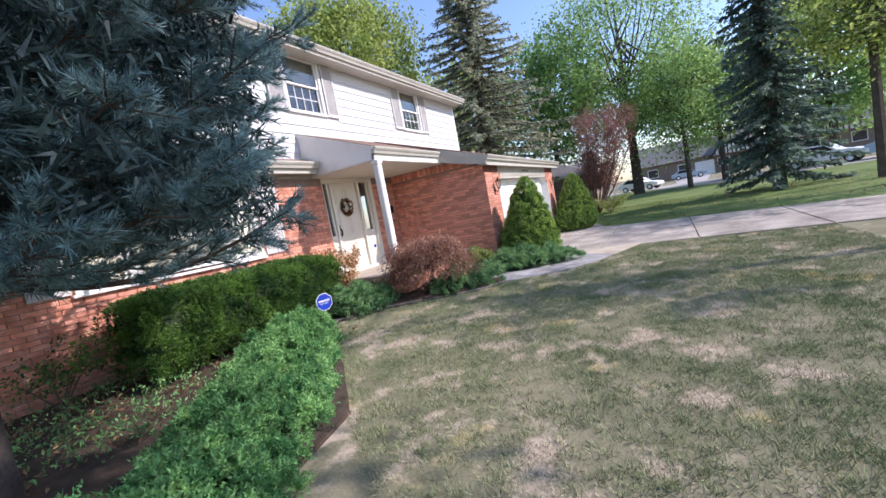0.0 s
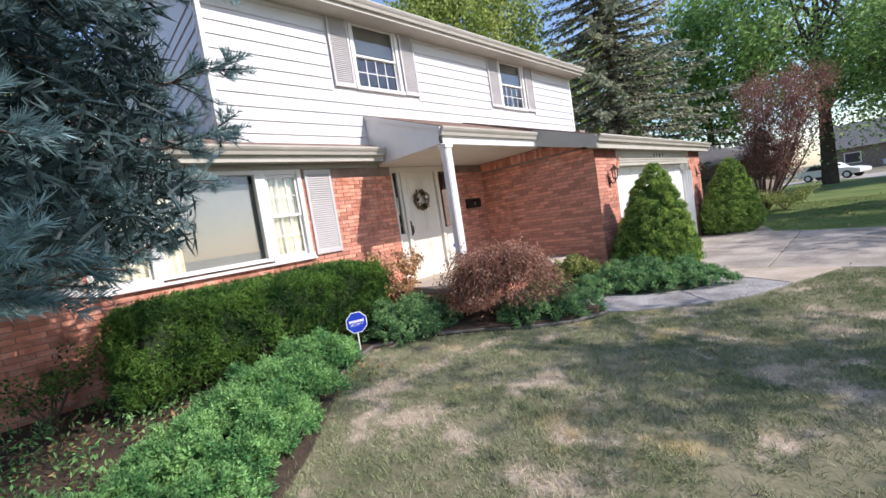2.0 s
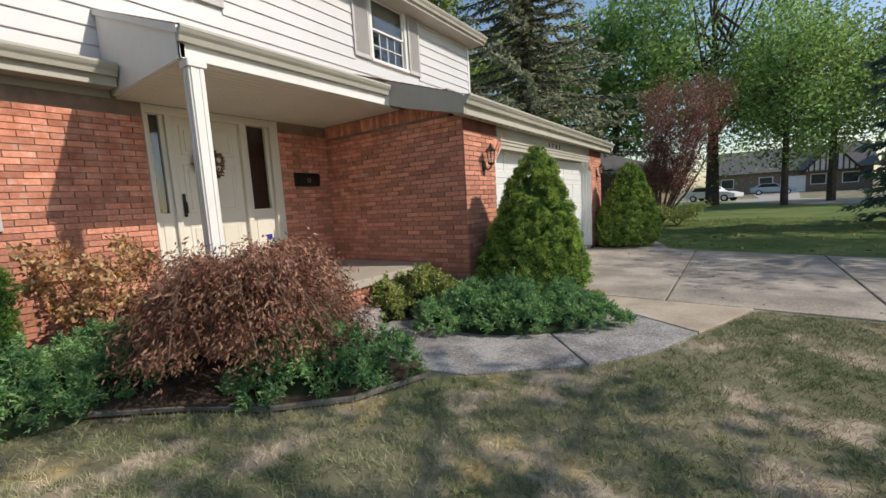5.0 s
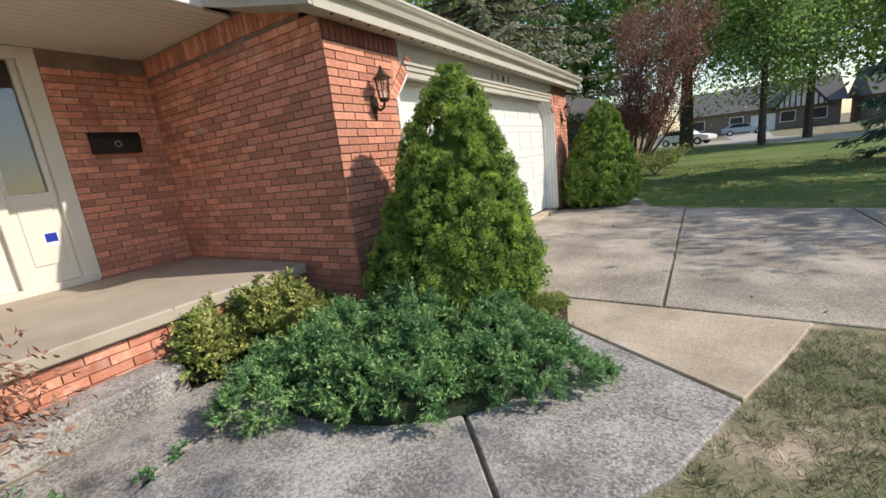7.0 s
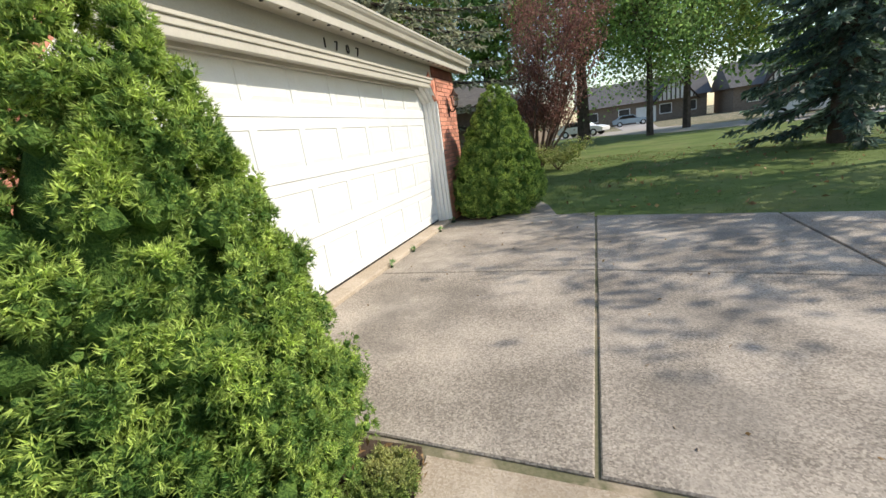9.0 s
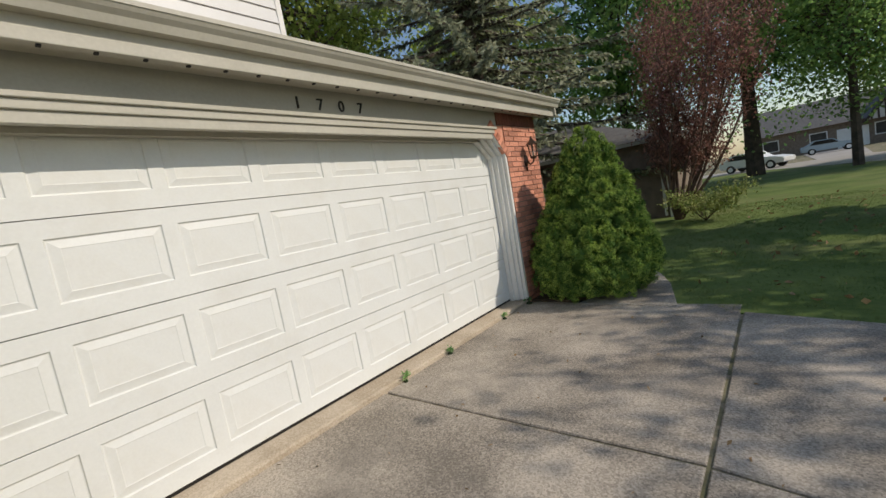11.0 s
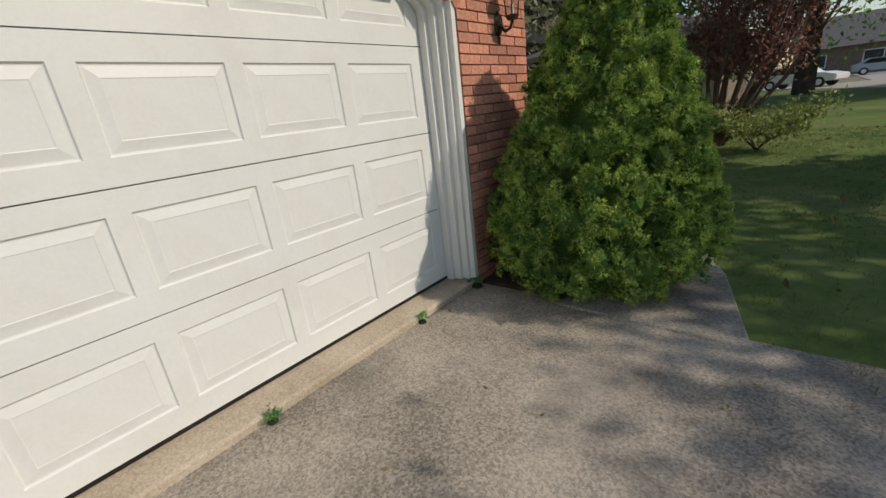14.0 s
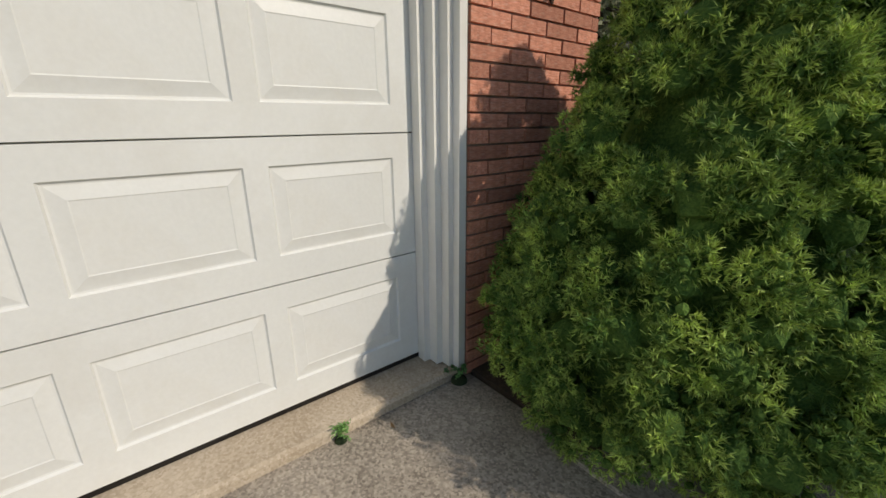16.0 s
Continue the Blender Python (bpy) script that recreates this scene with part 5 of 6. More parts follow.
cloud("dry_litter", scatter_leaves(rng, pts, np.tile(np.array([0.5, 0.3, 0.05]), (900, 1)), 0.08, 0.03, 0.9), 0, L_DRY, weeds, "fallen dry leaves")

# twiggy shrub with small leaves by the wall
def twig_shrub(name, at, h, spread, stems, leaves, leaf, material, label, seed, droop=0.0):
    t = thing(name, at, label, "shrub")
    r = random.Random(seed)
    rng = np.random.default_rng(seed)
    bm = []
    tips = []
    for k in range(stems):
        a = k * 2.4 + r.uniform(-0.4, 0.4)
        p = Vector(at)
        d = Vector((math.cos(a) * spread * 0.5, math.sin(a) * spread * 0.5, h * 0.5))
        rad = 0.014
        for j in range(4):
            q = p + d * 0.5 * r.uniform(0.8, 1.15)
            rod(bm, p, q, rad, rad * 0.7, n=5)
            rad *= 0.68
            for _ in range(3):
                e = q + Vector((r.uniform(-1, 1), r.uniform(-1, 1), r.uniform(-0.2, 0.9) - droop)) * spread * 0.45
                if j:
                    rod(bm, q, e, rad * 0.6, rad * 0.3, n=4)
                    tips += [q.lerp(e, f) for f in (0.3, 0.5, 0.7, 0.85, 1.0)]
            p = q
            d = d * 0.85 + Vector((math.cos(a), math.sin(a), 0)) * spread * 0.12 * j
            d.z -= droop * j * h * 0.12
    part("branch_tangle", bm, REDBARK, t)
    tp = np.array([tuple(q) for q in tips])
    pick = rng.integers(0, len(tp), leaves)
    pts = tp[pick] + rng.normal(0, spread * 0.09, (leaves, 3))
    pts[:, 2] = np.maximum(pts[:, 2], at[2] + 0.02)
    cloud("leaves", scatter_leaves(rng, pts, np.tile(np.array([0.1, 0, -0.3 - droop]), (leaves, 1)), leaf, leaf * 0.55, 0.8), 0, material, t)


twig_shrub("rust_shrub", G(-5.95, 6.05), 1.22, 0.46, 6, 2600, 0.06, L_RUST, "thin upright shrub with rust-coloured leaves by the brick wall", 61)
twig_shrub("wall_shrub", G(-6.35, 1.75), 0.75, 0.5, 6, 900, 0.05, L_YEW, "sparse twiggy shrub against the brick wall", 62)
twig_shrub("yellow_bush", (-2.7, 22.9, 0.0), 0.75, 0.75, 9, 2600, 0.08, L_YELLOW, "yellow-green bush under the red-leaved tree", 63)

# laceleaf maple
maple = thing("laceleaf_maple", G(-4.2, 6.62), "low weeping laceleaf maple with reddish-brown leaves", "shrub")
rng = np.random.default_rng(71)
r_ = random.Random(71)
bm = []
mc = Vector(G(-4.2, 6.62))
rod(bm, mc, mc + Vector((0.03, 0.02, 0.45)), 0.045, 0.035, n=8)
arcs = []
for k in range(64):
    a, reach, top = k * 2.39996, 0.93 * r_.uniform(0.35, 1.0) ** 0.6, r_.uniform(0.80, 1.06)
    prev = mc + Vector((0.03, 0.02, 0.42))
    for j in range(1, 9):
        f = j / 8
        rad = reach * f ** 0.9
        z = 0.42 + (top - 0.42) * math.sin(min(1, f * 1.7) * math.pi / 2) - max(0, f - 0.55) ** 1.5 * (1.0 + 0.9 * reach) * top
        q = mc + Vector((rad * math.cos(a + 0.35 * f), rad * math.sin(a + 0.35 * f), max(z, 0.06)))
        rod(bm, prev, q, 0.012 * (1 - 0.8 * f) + 0.003, n=4)
        if j > 2:
            arcs.append(q)
        prev = q
part("branch_tangle", bm, REDBARK, maple, "fine arching branches")
tp = np.array([tuple(q) for q in arcs])
n = 26000
pts = tp[rng.integers(0, len(tp), n)] + rng.normal(0, 1, (n, 3)) * np.array([0.085, 0.085, 0.06])
pts[:, 2] = np.maximum(pts[:, 2], 0.14)
out = pts - np.array([mc.x, mc.y, 0.9])
cloud("leaves", scatter_leaves(rng, pts, unit(out * np.array([1, 1, 0.1])) * 0.6 + np.array([0, 0, -0.6]), 0.052, 0.016, 0.55), 0, L_MAPLE, maple)

# blue spruce close to the path
pine = thing("blue_spruce", G(-4.2, 0.7), "large blue-grey spruce with dense long-needled boughs", "tree")
r_ = random.Random(81)
rng = np.random.default_rng(81)
pc = Vector(G(-4.2, 0.7))
part("trunk", rod([], pc, pc + Vector((0, 0, 9.4)), 0.17, 0.02), BARK, pine, sides=12)
limbs = []
twig_a, twig_b = [], []
for w in range(31):
    z = 1.62 + w * 0.25
    reach0 = 2.55 * (1 - max(0, z - 4.0) / 5.9) * (0.86 if z < 2.0 else 1.0)
    for k in range(9):
        a = w * 1.1 + k * 0.698 + r_.uniform(-0.2, 0.2)
        d = Vector((math.cos(a), math.sin(a), 0))
        reach = reach0 * r_.uniform(0.74, 1.04)
        if d.x < 0:
            reach = min(reach, 2.15 / max(0.25, -d.x))
        side = Vector((-d.y, d.x, 0))
        prev = pc + Vector((0, 0, z))
        droop = r_.uniform(0.08, 0.15)
        for j in range(1, 10):
            f = j / 9
            q = pc + Vector((0, 0, z)) + d * reach * f + Vector((0, 0, -droop * math.sin(f * 2.5) * reach + 0.07 * f * f * reach))
            limbs.append((*prev, *q, 0.026 * (1 - 0.8 * f) + 0.004, 0.024 * (1 - 0.8 * f) + 0.004))
            if j >= 3:
                for turn in (-1, 1, 0) if j < 7 else (-1, 1, 0, -0.5, 0.5):
                    ln = min(0.46, reach * (0.34 - 0.22 * f)) * r_.uniform(0.75, 1.25)
                    e = q + side * turn * ln * 0.75 + d * ln * 0.7 + Vector((0, 0, r_.uniform(-0.10, 0.10) + (0.13 if turn == 0 else 0)))
                    limbs.append((*q, *e, 0.007, 0.003))
                    twig_a.append(q)
                    twig_b.append(e)
                    mid = q.lerp(e, 0.45)
                    for _ in range(2):
                        twig_a.append(mid)
                        twig_b.append(mid + (e - q) * 0.45 + Vector((r_.uniform(-1, 1), r_.uniform(-1, 1), r_.uniform(-0.5, 0.6))) * 0.10)
            prev = q
part("branch_tangle", limbs, BARK, pine, sides=4)
# Filler needles that close the crown; inner shade is in their colour.
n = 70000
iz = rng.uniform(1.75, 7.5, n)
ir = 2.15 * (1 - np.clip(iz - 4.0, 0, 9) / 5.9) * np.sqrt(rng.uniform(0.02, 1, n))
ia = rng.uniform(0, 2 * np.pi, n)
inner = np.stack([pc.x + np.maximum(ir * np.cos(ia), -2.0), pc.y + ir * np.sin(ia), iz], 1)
cloud("inner_growth", scatter_needles(rng, inner, rng.normal(0, 1, inner.shape), 2, 0.14, 0.022, 0.6), 0, L_SHADEBLUE, pine, "inner needles in a shade-dark blue")


def brushes(a, b, count, length, width):
    """Needles set all round each twig, leaning towards its tip."""
    axis = np.repeat(unit(b - a), count, 0)
    f = rng.uniform(0.0, 1.0, (len(axis), 1)) ** 0.8
    p = np.repeat(a, count, 0) * (1 - f) + np.repeat(b, count, 0) * f
    radial = unit(np.cross(axis, rng.normal(0, 1, axis.shape)))
    return scatter_needles(rng, p, axis * (0.55 + 0.5 * f) + radial * 0.8 + np.array([0, 0, 0.22]), 1, length, width, 0.12)


ta, tb = np.array([tuple(q) for q in twig_a]), np.array([tuple(q) for q in twig_b])
seen = (ta[:, 0] > -4.5) & (ta[:, 2] < 4.6)
cloud("needles", np.concatenate([brushes(ta[seen], tb[seen], 60, 0.066, 0.0066), brushes(ta[~seen], tb[~seen], 14, 0.08, 0.014)]), 0, L_BLUE, pine)


# ---- distant trees ----
def broad_tree(at, h, crown_z, rx, rz, trunk, clumps, leaf, material, label, seed, per=44, name="tree", bark=BARK, clump=0.125):
    """A broad-leaved tree: tapered trunk, forked limbs and clumps of leaves with gaps."""
    t = thing(name, at, label, "tree")
    r = random.Random(seed)
    rng = np.random.default_rng(seed)
    bm = []
    fork = Vector(at) + Vector((0, 0, max(0.6, crown_z - rz * 0.8)))
    rod(bm, Vector(at) - Vector((0, 0, 0.1)), fork, trunk * 1.15, trunk * 0.8, n=10)
    top = Vector(at) + Vector((0, 0, crown_z + rz * 0.7))
    rod(bm, fork, top, trunk * 0.8, trunk * 0.12, n=8)
    d = unit(rng.normal(0, 1, (clumps, 3)))
    c = np.array(at) + np.array([0, 0, crown_z]) + d * (rng.uniform(0.25, 1, clumps) ** 0.45)[:, None] * np.array([rx, rx, rz]) * (1 + 0.12 * np.sin(5 * d[:, :1] + seed))
    for k in range(0, clumps, max(1, clumps // 46)):
        e = Vector(c[k])
        s = fork.lerp(top, r.uniform(0.0, 0.75))
        mid = s.lerp(e, 0.55) + Vector((0, 0, -0.06 * (e - s).length))
        rod(bm, s, mid, trunk * 0.26, trunk * 0.14, n=5)
        rod(bm, mid, e, trunk * 0.14, trunk * 0.04, n=4)
    part("trunk", bm, bark, t)
    pts = np.repeat(c, per, 0) + rng.normal(0, 1, (clumps * per, 3)) * rx * clump * np.array([1, 1, 0.7])
    cloud("crown", scatter_leaves(rng, pts, rng.normal(0, 1, (clumps * per, 3)) + np.array([0, 0, -0.4]), leaf, leaf * 0.62, 0.5), 0, material, t)


def conifer(at, h, r, low, material, label, seed, droop=0.35, whorls=34, leaf=0.34, dense=26):
    """A tall conifer: whorls of drooping boughs with hanging sprays."""
    t = thing("conifer", at, label, "tree")
    rr = random.Random(seed)
    rng = np.random.default_rng(seed)
    o = Vector(at)
    bm = rod([], o - Vector((0, 0, 0.1)), o + Vector((0, 0, h)), 0.02 * h, 0.02, n=8)
    P, D = [], []
    for w in range(whorls):
        f = w / (whorls - 1)
        z = low + (h - low) * f ** 0.92
        for k in range(7):
            a = w * 0.7 + k * 0.8976 + rr.uniform(-0.3, 0.3)
            reach = r * (1 - f) ** 0.8 * rr.uniform(0.55, 1.1) + 0.12
            d = Vector((math.cos(a), math.sin(a), 0))
            prev = o + Vector((0, 0, z))
            for j in range(1, 6):
                g = j / 5
                q = o + Vector((0, 0, z)) + d * reach * g + Vector((0, 0, -droop * reach * g * (1.25 - 0.6 * g)))
                if reach > 0.8:
                    rod(bm, prev, q, 0.05 * (1 - 0.8 * g) * (r / 4) + 0.006, n=4)
                m = int(dense * reach / r) + 3
                for _ in range(m):
                    P.append(prev.lerp(q, rr.random()))
                    D.append(d * 0.6 + Vector((-d.y, d.x, 0)) * rr.uniform(-1.1, 1.1) + Vector((0, 0, -0.45)))
                prev = q
    part("trunk", bm, BARK, t)
    p, dd = np.array([tuple(q) for q in P]), np.array([tuple(q) for q in D])
    p = p + rng.normal(0, 0.05, p.shape)
    cloud("crown", scatter_leaves(rng, p, dd, leaf, leaf * 0.34, 0.3), 0, material, t)


def red_tree(at):
    """Many upright stems from one base, fine twigs and sparse dark red leaves."""
    t = thing("red_tree", at, "small red-leaved tree with many upright stems", "tree")
    r = random.Random(94)
    rng = np.random.default_rng(94)
    bm, tips = [], []
    for k in range(15):
        a = k * 2.39996
        out = Vector((math.cos(a), math.sin(a), 0)) * r.uniform(0.15, 1.0) + Vector((0.42, -0.1, 0))
        p, rad = Vector(at) + out * 0.08, 0.06
        d = out * 0.38 + Vector((0, 0, 0.62))
        for j in range(6):
            q = p + d * r.uniform(0.85, 1.1)
            rod(bm, p, q, rad, rad * 0.76)
            rad *= 0.74
            d = d * 0.93 + Vector((r.uniform(-0.12, 0.12), r.uniform(-0.12, 0.12), 0.10))
            if j:
                for _ in range(5):
                    e = q + Vector((r.uniform(-0.5, 0.5), r.uniform(-0.5, 0.5), r.uniform(0.35, 0.95)))
                    rod(bm, q, e, rad * 0.45, 0.004)
                    for _ in range(2):
                        g = q.lerp(e, r.uniform(0.3, 0.8))
                        h = g + Vector((r.uniform(-0.3, 0.3), r.uniform(-0.3, 0.3), r.uniform(0.2, 0.5)))
                        rod(bm, g, h, 0.006, 0.003)
                        tips += [g.lerp(h, f) for f in (0.4, 0.7, 1.0)]
                    tips += [q.lerp(e, f) for f in (0.4, 0.7, 1.0)]
            p = q
    part("trunk", bm, REDBARK, t, "reddish-brown stems and twigs", sides=5)
    tp = np.array([tuple(q) for q in tips])
    pts = np.repeat(tp, 5, 0) + rng.normal(0, 0.12, (len(tp) * 5, 3))
    cloud("crown", scatter_leaves(rng, pts, np.tile(np.array([0.0, 0.0, -0.3]), (len(pts), 1)), 0.085, 0.045, 0.8), 0, L_RED, t)


conifer((-9.2, 24.0, 0), 16.2, 6.6, 2.0, L_FIR, "tall thinning conifer with drooping boughs behind the garage", 91, droop=0.30, whorls=32, dense=58, leaf=0.27)
conifer((4.2, 22.5, 0), 13.5, 2.5, 0.9, L_DARKFIR, "dark spruce with low sweeping boughs on the lawn", 92, droop=0.55, whorls=34, leaf=0.26, dense=34)
broad_tree((-17.3, 22.0, 0), 18, 11.8, 4.8, 5.0, 0.35, 420, 0.24, L_OAK, "broad yellow-green oak behind the house", 93, per=80)
red_tree((-3.45, 23.7, 0.0))
broad_tree((-2.2, 43.0, 0), 20, 12.0, 8.6, 8.6, 0.48, 460, 0.27, L_GREEN, "large oak with a dark trunk across the lawn", 95)
broad_tree((1.7, 38.0, 0), 12, 7.2, 4.4, 4.2, 0.20, 330, 0.22, L_GREEN, "green shade tree on the far lawn", 96)
broad_tree((4.5, 42.5, 0), 12, 7.4, 4.4, 4.2, 0.24, 330, 0.22, L_OAK, "yellow-green shade tree on the far lawn", 97)
broad_tree((7.2, 17.4, 0), 8, 5.4, 2.9, 1.9, 0.16, 90, 0.17, L_OAK, "small shade tree beside the drive", 98, per=42)
# Added out of view, only to throw dappled shade on the front lawn.
broad_tree((5.6, 8.8, 0), 9, 6.4, 2.1, 1.8, 0.16, 46, 0.17, L_OAK, "unseen small tree added to dapple the front lawn", 104, per=40)
# Placed for its shadow: darkens the side walk and the lawn behind it.
broad_tree((6.5, 19.8, 0), 8, 5.8, 2.3, 1.7, 0.15, 90, 0.17, L_OAK, "tree added to shade the side walk and far lawn", 105, per=42)
# Invented blocker outside the view; keeps the sun off the blue spruce.
broad_tree((6.2, 3.3, 0), 12, 9.2, 2.5, 2.4, 0.2, 85, 0.17, L_OAK, "unseen tall tree added to shade the blue spruce", 106, per=44)
broad_tree((-9.0, 42.0, 0), 17, 10.5, 5.5, 6.5, 0.32, 230, 0.42, L_GREEN, "leafy tree behind the neighbouring house", 99)
broad_tree((12.0, 44.0, 0), 15, 8.0, 5.5, 6.0, 0.32, 230, 0.42, L_GREEN, "leafy tree on the far lawn", 100)
broad_tree((-21.0, 1.8, 0), 10, 6.8, 3.0, 2.8, 0.2, 130, 0.24, L_OAK, "yellow-green tree behind the low wing", 101)
broad_tree((-15.0, -4.0, 0), 6, 2.9, 2.2, 2.0, 0.12, 90, 0.2, L_OAK, "yellow-green tree in the side yard", 103)
broad_tree((-16.0, 36.0, 0), 15, 9.0, 5.5, 6.0, 0.3, 200, 0.42, L_OAK, "leafy tree behind the tall conifer", 102)


# ---- neighbouring houses, road and cars ----
NBRICK = surface("grey_brown_brick", (0.16, 0.12, 0.09), (0.27, 0.21, 0.165), rough=0.9, scale=4, fine=30, bump=0.5)
STUCCO = surface("pale_stucco", (0.62, 0.60, 0.55), (0.7, 0.68, 0.63), rough=0.8, scale=3, fine=40, bump=0.2)
TIMBER = surface("dark_timber", (0.05, 0.035, 0.028), (0.09, 0.065, 0.05), rough=0.8, scale=5, fine=30, bump=0.3)
ROADMAT = surface("pale_road", (0.34, 0.31, 0.28), (0.44, 0.41, 0.37), rough=0.95, scale=0.6, fine=20, bump=0.3)


def hip_roof(bm, x0, x1, y0, y1, z, rise, over=0.4):
    x0, x1, y0, y1 = x0 - over, x1 + over, y0 - over, y1 + over
    k = (y1 - y0) / 2
    e = [bm.verts.new(p) for p in ((x0, y0, z), (x1, y0, z), (x1, y1, z), (x0, y1, z))]
    ra, rb = bm.verts.new((x0 + k, y0 + k, z + rise)), bm.verts.new((x1 - k, y0 + k, z + rise))
    for f in ((e[0], e[1], rb, ra), (e[1], e[2], rb), (e[2], e[3], ra, rb), (e[3], e[0], ra), (e[3], e[2], e[1], e[0])):
        bm.faces.new(f)
    bmesh.ops.recalc_face_normals(bm, faces=bm.faces)
    return bm


nb = thing("neighbour_house", (-9.5, 27.5, 0), "low grey-brown brick house with a shallow grey roof", "house")
part("wall", boxes((-17, -3.75, 24.6, 32, -0.05, 2.35)), NBRICK, nb)
part("roof", hip_roof(bmesh.new(), -17, -3.75, 24.6, 32, 2.36, 1.5), GREYSHINGLE, nb)
part("eave", boxes((-17.38, -3.37, 24.22, 24.27, 2.26, 2.38), (-3.40, -3.36, 24.22, 32.3, 2.26, 2.38)), TRIM, nb, "pale eave board")
part("corner_post", boxes((-3.76, -3.66, 24.54, 24.64, 0, 2.3), (-3.9, -3.83, 24.54, 24.6, 0.05, 2.3), bevel=0.008), WHITE, nb, "white corner trim and downspout")
w = part("window", boxes((-9.2, -7.6, 24.55, 24.6, 1.0, 2.1)), WHITE, nb)
part("pane", boxes((-9.12, -7.68, 24.53, 24.552, 1.08, 2.02)), ROOM, w)


def tudor(x, y, wdt, dep, label, gable):
    h = thing("far_house", (x, y, 0), label, "house", "houses across the road")
    part("wall", boxes((x - wdt / 2, x + wdt / 2, y, y + dep, 0, 3.0)), NBRICK, h)
    bm = bmesh.new()
    a, b = x - wdt / 2 - 0.5, x + wdt / 2 + 0.5
    v = [bm.verts.new(p) for p in ((a, y - 0.6, 2.9), (b, y - 0.6, 2.9), (b, y + dep / 2, 6.3), (a, y + dep / 2, 6.3), (a, y + dep + 0.6, 2.9), (b, y + dep + 0.6, 2.9))]
    for f in ((0, 1, 2, 3), (3, 2, 5, 4), (0, 3, 4), (1, 5, 2)):
        bm.faces.new([v[i] for i in f])
    part("roof", bm, GREYSHINGLE, h)
    gx = x + gable
    bm = bmesh.new()
    fr = [(gx - 2.6, 2.7), (gx + 2.6, 2.7), (gx, 6.0)]
    p0 = [bm.verts.new((q, y - 0.9, z)) for q, z in fr]
    p1 = [bm.verts.new((q, y + dep / 2, z)) for q, z in fr]
    bm.faces.new(p0)
    for k in range(3):
        bm.faces.new((p0[k], p1[k], p1[(k + 1) % 3], p0[(k + 1) % 3]))
    part("gable", bm, STUCCO, h, "pale stucco gable")
    bm = bmesh.new()
    for k in range(-4, 5):
        zz = 2.7 + (2.6 - abs(k) * 0.55) * 3.3 / 2.6
        if zz > 3.0:
            box(bm, gx + k * 0.55 - 0.08, gx + k * 0.55 + 0.08, y - 0.96, y - 0.9, 2.7, zz - 0.1)
    for s in (-1, 1):
        q = [bm.verts.new(c) for c in ((gx + s * 3.0, y - 1.0, 2.35), (gx, y - 1.0, 6.15), (gx, y - 1.0, 5.85), (gx + s * 2.75, y - 1.0, 2.35))]
        bm.faces.new(q)
        q2 = [bm.verts.new(c) for c in ((gx + s * 3.05, y - 1.1, 2.3), (gx, y - 1.1, 6.2), (gx, y + dep / 2, 6.2), (gx + s * 3.05, y + dep / 2, 2.3))]
        bm.faces.new(q2)
    part("timbers", bm, TIMBER, h, "dark half-timbering")
    for k, c in enumerate((-0.38, -0.12, 0.2, 0.38)):
        wn_ = part("window", boxes((x + c * wdt - 0.8, x + c * wdt + 0.8, y - 0.04, y + 0.02, 0.9, 2.3)), WHITE, h)
        part("pane", boxes((x + c * wdt - 0.7, x + c * wdt + 0.7, y - 0.06, y - 0.035, 1.0, 2.2)), ROOM, wn_)
    part("door", boxes((x + 0.05 * wdt - 1.3, x + 0.05 * wdt + 1.3, y - 0.06, y + 0.0, 0, 2.2)), WHITE, h, "white garage door")


tudor(5.0, 78.0, 17, 9, "half-timbered house with a brick base across the road", 4.5)
tudor(25.0, 74.0, 19, 9, "half-timbered house with pale gables across the road", -4.0)
tudor(46.0, 70.0, 17, 9, "half-timbered house with pale gables across the road", 3.0)
tudor(-20.0, 80.0, 17, 9, "half-timbered house with a brick base across the road", 3.0)
bm = prism(bmesh.new(), [(-90, 90), (-30, 62), (-2, 49), (3, 38), (12, 32), (90, 12), (90, 19), (14, 38.5), (7, 43.5), (2.4, 53), (-30, 69), (-90, 98)], -0.05, 0.012)
tagged(part("road", bm, ROADMAT), "pale concrete street across the far lawn", "road", kind="structure")
bm = prism(bmesh.new(), [(1.2, 53.2), (3.8, 50.4), (6.5, 77.9), (1.5, 77.9)], -0.05, 0.008)
tagged(part("far_driveway", bm, ROADMAT), "pale concrete driveway of a house across the road", "driveway", kind="structure")


